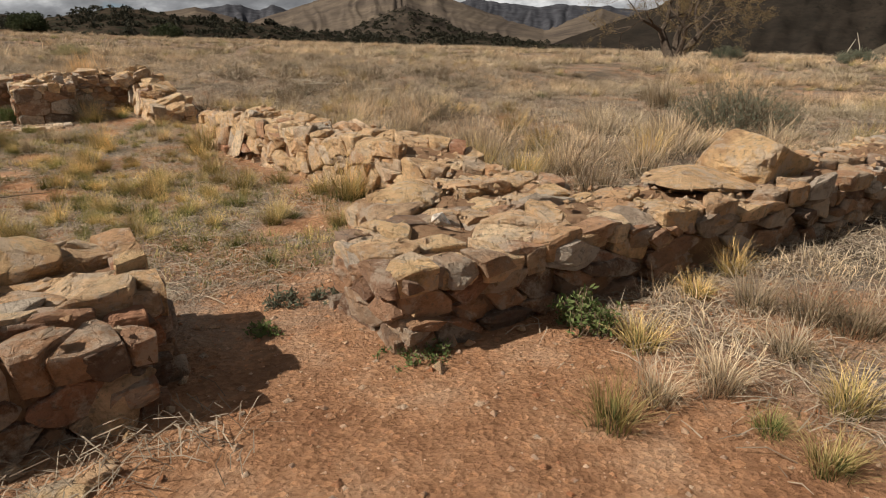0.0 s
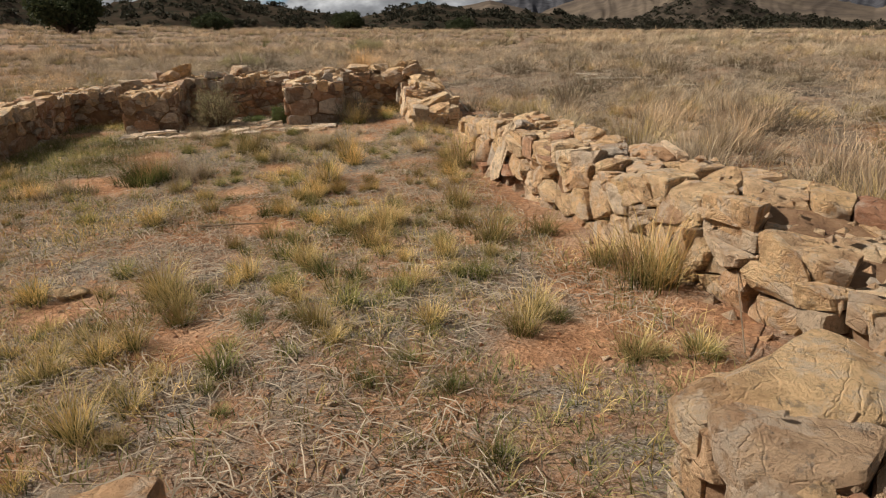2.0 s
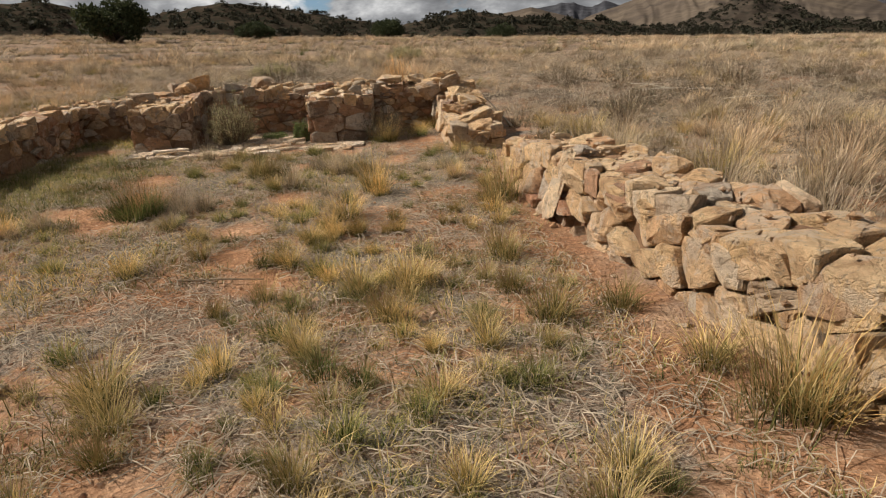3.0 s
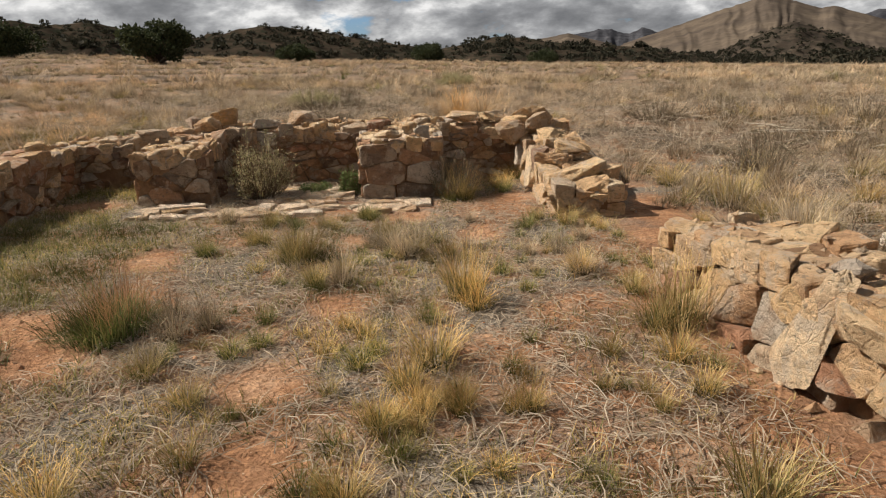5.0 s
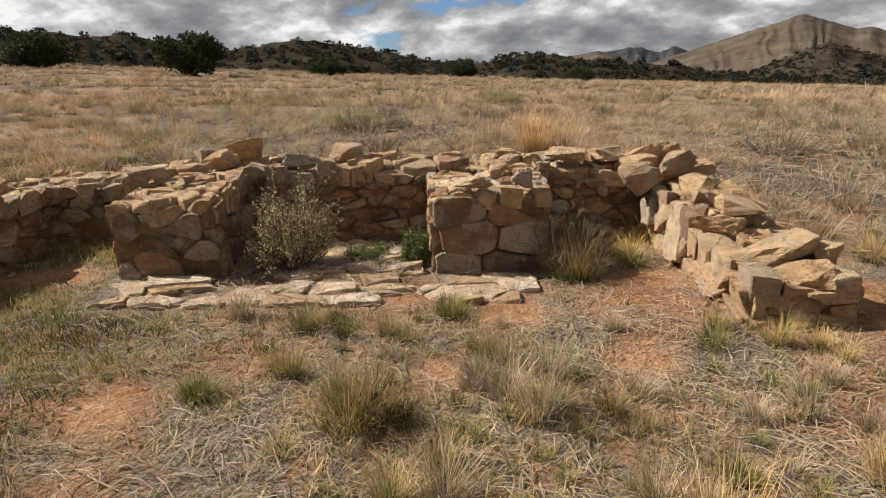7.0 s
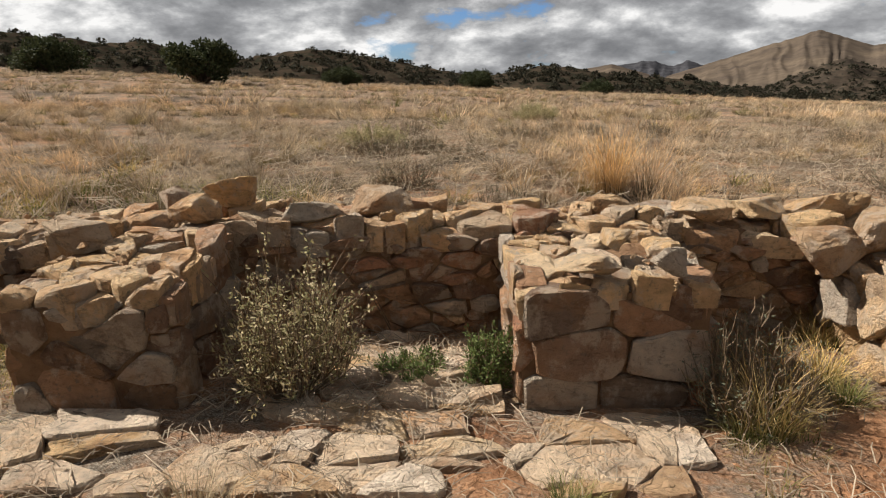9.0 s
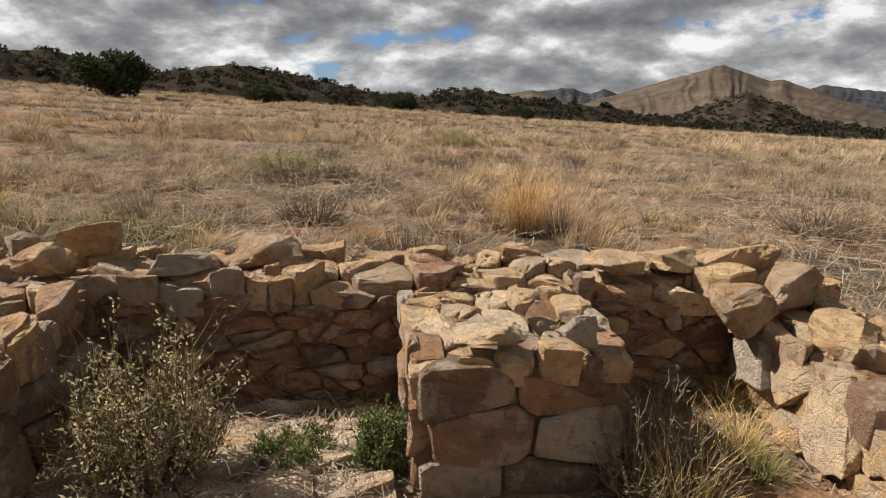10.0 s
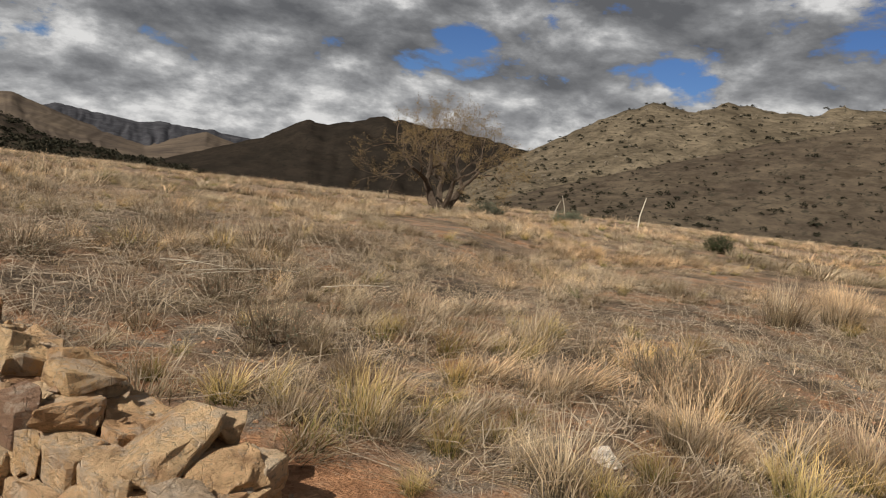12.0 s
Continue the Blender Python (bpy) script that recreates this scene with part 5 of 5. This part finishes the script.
def build_brush(name, label, hill, n, s0, s1, mat, seed, keep):
    """Bushes scattered over a hill's face, as one mesh of leafy clumps."""
    r = random.Random(seed)
    pts = [v.co.copy() for v in hill.data.vertices]
    verts, faces = [], []
    while n > 0:
        p = r.choice(pts)
        az = math.degrees(math.atan2(p.x - CX, p.y - CY))
        if not keep[0] < az < keep[1]:
            continue
        n -= 1
        p = p + Vector((r.uniform(-4, 4), r.uniform(-4, 4), 0))
        s = r.uniform(s0, s1) * (0.6 + 0.8 * r.random() ** 2)
        for _ in range(34):
            d = any_way(r, 0.4)
            d.z = abs(d.z) * 0.8
            c = p + d * s * r.uniform(0.5, 1.0)
            w, h = any_way(r) * s * 0.34, any_way(r, 0.6) * s * 0.4
            i = len(verts)
            verts += [c - w, c + w, c + h]
            faces.append((i, i + 1, i + 2))
    return tagged(new(name, mesh_from(name, verts, faces, mat)), label, "brush", kind="stuff")


build_brush("far_brush", "dark junipers and brush covering the ridge", brush_ridge, 4200, 1.2, 2.6, brush_leaf, 5, (-85, 13))
build_brush("far_brush", "dark shrubs dotted over the rocky hill", right_hill, 2200, 0.8, 2.6, brush_leaf, 6, (34, 85))
build_brush("far_brush", "dark shrubs dotted over the brown spur", spur, 1700, 0.35, 1.2, brush_leaf, 7, (34, 85))


# scrub added to darken the foothill, which lies in cloud shadow
build_brush("far_brush", "dark scrub added over the foothill to deepen its shade", foothill, 1100, 3.0, 7.0, brush_leaf, 8, (-14, 9))
build_brush("far_rocks", "pale rock outcrops scattered over the scrub hill", right_hill, 1500, 0.5, 1.9, pale_rock_mat, 9, (34, 85))


def build_shrub(name, label, x, y, wide, high, stems, leaf_mat, seed, leaf=0.014, dry=0.4, leaves_per=26):
    r = random.Random(seed)
    shrub = stand(name, x, y, label, "shrub")
    wood, leaves = bmesh.new(), []
    for k in range(stems):
        a, out = r.uniform(0, 2 * math.pi), math.sqrt(r.random())
        tip = Vector((wide / 2 * out * math.cos(a), wide / 2 * out * math.sin(a), high * (1.05 - 0.4 * out * out) * r.uniform(0.5, 1.08)))
        root = Vector((0.06 * math.cos(a), 0.06 * math.sin(a), -0.02))
        mid = root.lerp(tip, 0.5) + Vector((tip.x * 0.15, tip.y * 0.15, -0.03)) + any_way(r) * 0.03
        tube(wood, [root, mid, tip], [0.006, 0.004, 0.0015], 4)
        for _ in range(3):
            t = r.uniform(0.35, 0.95)
            q = root.lerp(mid, t * 2) if t < 0.5 else mid.lerp(tip, t * 2 - 1)
            reach = (any_way(r, 0.5) + (tip - root).normalized() * 0.6) * high * r.uniform(0.12, 0.28)
            tube(wood, [q, q + reach * 0.55 + any_way(r) * 0.02, q + reach], [0.003, 0.002, 0.001], 3)
            if r.random() > dry * 0.6:
                for _ in range(leaves_per // 4):
                    leaves.append((q + reach * r.uniform(0.2, 1.0) + any_way(r) * 0.015, any_way(r, 0.5), leaf * r.uniform(0.7, 1.5), leaf * 0.42))
        if r.random() < dry * 0.5:
            continue
        for _ in range(leaves_per):
            t = r.uniform(0.35, 1.0)
            q = root.lerp(mid, t * 2) if t < 0.5 else mid.lerp(tip, t * 2 - 1)
            leaves.append((q + any_way(r) * 0.02, (any_way(r, 0.5)), leaf * r.uniform(0.7, 1.6), leaf * 0.42))
    tagged(part("branching", wood, twig_mat, shrub, "thin tan branching stems"), kind="stuff")
    tagged(child("foliage", leaf_mesh("foliage", leaves, leaf_mat), shrub), kind="stuff")
    return shrub


build_shrub("shrub", "grey-green sagebrush half dried out beside the hearth pillar", -7.5, 9.75, 0.66, 0.62, 105, sage_leaf, 1, 0.021, 0.6, 36)
build_shrub("dead_shrub", "tangled dry stems growing beside the hearth pillar", -5.72, 10.72, 0.62, 0.42, 110, grey_leaf, 15, 0.018, 0.9, 12)
build_shrub("weed", "feathery green weed at the pillar foot", -6.78, 10.38, 0.26, 0.26, 45, weed_leaf, 2, 0.02, 0.0, 40)
build_shrub("weed", "low green weed on the hearth", -7.15, 10.2, 0.34, 0.12, 45, weed_leaf, 3, 0.018, 0.0, 30)
build_shrub("weed", "dark leafy plant at the wall foot", 0.66, 2.8, 0.3, 0.18, 26, weed_leaf, 4, 0.03, 0.0, 16)
build_shrub("weed", "low grey-green weed on the gravel", -0.84, 3.15, 0.2, 0.06, 24, grey_leaf, 5, 0.022, 0.0, 14)
build_shrub("weed", "low grey-green weed on the gravel", -0.62, 3.2, 0.18, 0.05, 22, grey_leaf, 6, 0.022, 0.0, 14)
build_shrub("weed", "tiny green weed on the gravel", -0.85, 2.76, 0.12, 0.05, 18, weed_leaf, 7, 0.02, 0.0, 16)
build_shrub("weed", "low grassy weed at the wall corner", -0.12, 2.55, 0.34, 0.05, 30, weed_leaf, 8, 0.02, 0.0, 12)
build_shrub("shrub", "big grey-brown twiggy shrub in the grass", 4.1, 9.2, 1.9, 0.72, 240, grey_leaf, 9, 0.03)
build_shrub("shrub", "dull green twiggy shrub behind the wall", -12.5, 16.5, 1.3, 0.4, 140, sage_leaf, 10, 0.04)
build_shrub("shrub", "dull green twiggy shrub in the far grass", -13.5, 25.0, 1.4, 0.45, 140, sage_leaf, 11, 0.05)
build_shrub("shrub", "dark green shrub on the slope", 17.0, 22.5, 1.2, 0.7, 120, juniper_leaf, 12, 0.06)
build_shrub("shrub", "grey-green shrub beside the tree", 13.6, 32.4, 2.0, 0.7, 180, grey_leaf, 13, 0.07)
build_shrub("shrub", "grey-green shrub on the far slope", 21.5, 35.0, 2.2, 0.8, 180, grey_leaf, 14, 0.08)


wr = random.Random(91)
made = 0
while made < 34:
    u, v = wr.uniform(-5.0, 9.0), wr.uniform(3.0, 21.0)
    if u < 2.8 and v < 12.0:
        continue
    q = room(u, v)
    build_shrub("dead_shrub", "grey-brown dead twiggy shrub sunk in dry grass", q.x, q.y, wr.uniform(0.6, 1.3), wr.uniform(0.2, 0.38), 90, grey_leaf, 200 + made, 0.02, 1.2, 10)
    made += 1


def build_clump(name, label, x, y, blades, length, spread, width, mat, lean, seed, category="grass"):
    ob = new(name, blade_mesh(name, *tuft_arrays(random.Random(seed), blades, length, spread, width, lean), mat))
    ob.matrix_basis = pose(x, y, ground_z(x, y))
    return tagged(ob, label, category)


build_clump("grass_clump", "tall amber bunchgrass standing behind the wall", -7.6, 14.3, 460, 0.8, 0.15, 0.005, orange_blade, 0.85, 1)
build_clump("grass_clump", "pale arching bunchgrass behind the amber clump", -7.25, 14.45, 300, 0.9, 0.22, 0.005, pale_blade, 1.1, 2)
build_clump("grass_clump", "dense rounded dark green bunchgrass on bare soil", -5.83, 6.85, 1300, 0.25, 0.24, 0.006, bush_blade, 1.15, 3)
build_clump("grass_clump", "rusty seed heads over the green bunchgrass", -5.9, 6.98, 420, 0.42, 0.24, 0.003, rust_blade, 0.7, 4)
build_clump("grass_clump", "tall feathery golden grass in the room", -4.25, 8.15, 200, 0.5, 0.1, 0.004, gold_blade, 0.6, 5)
build_clump("grass_clump", "long golden grass against the sunlit wall", -3.05, 8.35, 240, 0.5, 0.14, 0.0045, gold_blade, 0.7, 6)
build_clump("grass_clump", "long golden grass against the sunlit wall", -0.85, 5.55, 260, 0.5, 0.18, 0.0045, gold_blade, 0.75, 7)
build_clump("grass_clump", "curled dry grass beside the hearth pillar", -5.62, 10.62, 170, 0.42, 0.14, 0.0045, gold_blade, 0.95, 8)
build_clump("grass_clump", "tall pale bunchgrass in the open field", 4.3, 12.9, 420, 0.85, 0.26, 0.008, pale_blade, 0.65, 9)
build_clump("grass_clump", "tall pale bunchgrass in the open field", 5.5, 12.7, 380, 0.85, 0.22, 0.008, pale_blade, 0.65, 10)
for k, (u, v) in enumerate(((2.6, 2.2), (3.3, 1.6), (2.3, 3.6), (4.2, 2.9), (2.9, 4.5), (5.4, 2.0), (2.1, 2.7), (3.7, 3.8), (5.6, 3.4), (2.7, 5.6), (2.2, 6.8), (3.3, 6.2), (2.5, 1.3), (2.9, 0.8), (3.8, 1.0), (4.6, 1.6), (2.4, 4.9), (3.2, 2.7), (4.9, 4.4), (6.2, 2.6), (3.6, 5.2), (2.3, 8.1), (6.6, 4.2), (4.3, 6.0))):
    q = room(u, v)
    build_clump("grass_clump", "tall straw-yellow bunchgrass beside the broken wall", q.x, q.y, 300, 0.5 + 0.05 * (k % 3), 0.22, 0.005, pale_blade if k % 3 else gold_blade, 0.85, 20 + k)


def build_stick(label, pts, thick, mat=stalk_mat, name="dead_stick", sides=5):
    bm = bmesh.new()
    base = Vector(pts[0])
    tube(bm, [Vector(p) - base for p in pts], [thick * (1 - 0.55 * i / (len(pts) - 1)) for i in range(len(pts))], sides)
    me = bpy.data.meshes.new(name)
    bm.to_mesh(me)
    bm.free()
    me.materials.append(mat)
    ob = new(name, me)
    ob.location = base
    return tagged(ob, label, "stick")


def over(x, y, dz):
    return (x, y, ground_z(x, y) + dz)


build_stick("bleached stalk leaning against the wall end", [over(-4.35, 11.95, 0.03), over(-4.65, 12.2, 0.2), over(-4.95, 12.45, 0.36)], 0.012)
build_stick("dry broken stem leaning at the wall foot", [over(-0.37, 4.77, 0.02), over(-0.4, 5.2, 0.12), over(-0.43, 5.6, 0.3)], 0.004, twig_mat)
build_stick("thin dead stick lying on the floor", [over(-4.25, 5.85, 0.02), over(-3.95, 5.95, 0.03), over(-3.7, 6.02, 0.04)], 0.009, twig_mat)
build_stick("pale dead flower stalk leaning on the slope", [over(25.3, 33.3, 0.0), over(25.8, 33.7, 1.0), over(26.5, 34.0, 2.1)], 0.05)
build_stick("pale dead flower stalk on the slope", [over(22.6, 36.6, 0.0), over(22.5, 36.6, 1.0), over(22.3, 36.7, 1.7)], 0.03)
build_stick("pale dead flower stalk on the slope", [over(22.0, 36.9, 0.0), over(22.1, 36.9, 0.8), over(22.4, 36.9, 1.4)], 0.025)
sr = random.Random(77)
for k in range(6):
    x, y, a = -2.6 + sr.uniform(-1.0, 1.2), 15.4 + sr.uniform(-0.6, 0.7), sr.uniform(-0.9, 0.9)
    L = sr.uniform(0.4, 0.9)
    build_stick("long bleached stem lying in matted grass", [over(x, y, 0.1), over(x + L * 0.5 * math.cos(a), y + L * 0.5 * math.sin(a), 0.16), over(x + L * math.cos(a), y + L * math.sin(a), 0.18)], 0.007, name="fallen_stick")
for k in range(7):
    x, y, a = -7.72 + sr.uniform(-0.25, 0.2), 10.5 + sr.uniform(-0.15, 0.15), sr.uniform(0, 6.28)
    build_stick("bare twig rising from the hearth floor", [over(x, y, 0.0), over(x + 0.08 * math.cos(a), y + 0.08 * math.sin(a), 0.14), over(x + 0.2 * math.cos(a), y + 0.2 * math.sin(a), sr.uniform(0.2, 0.36))], 0.004, twig_mat, "dead_twig", 4)
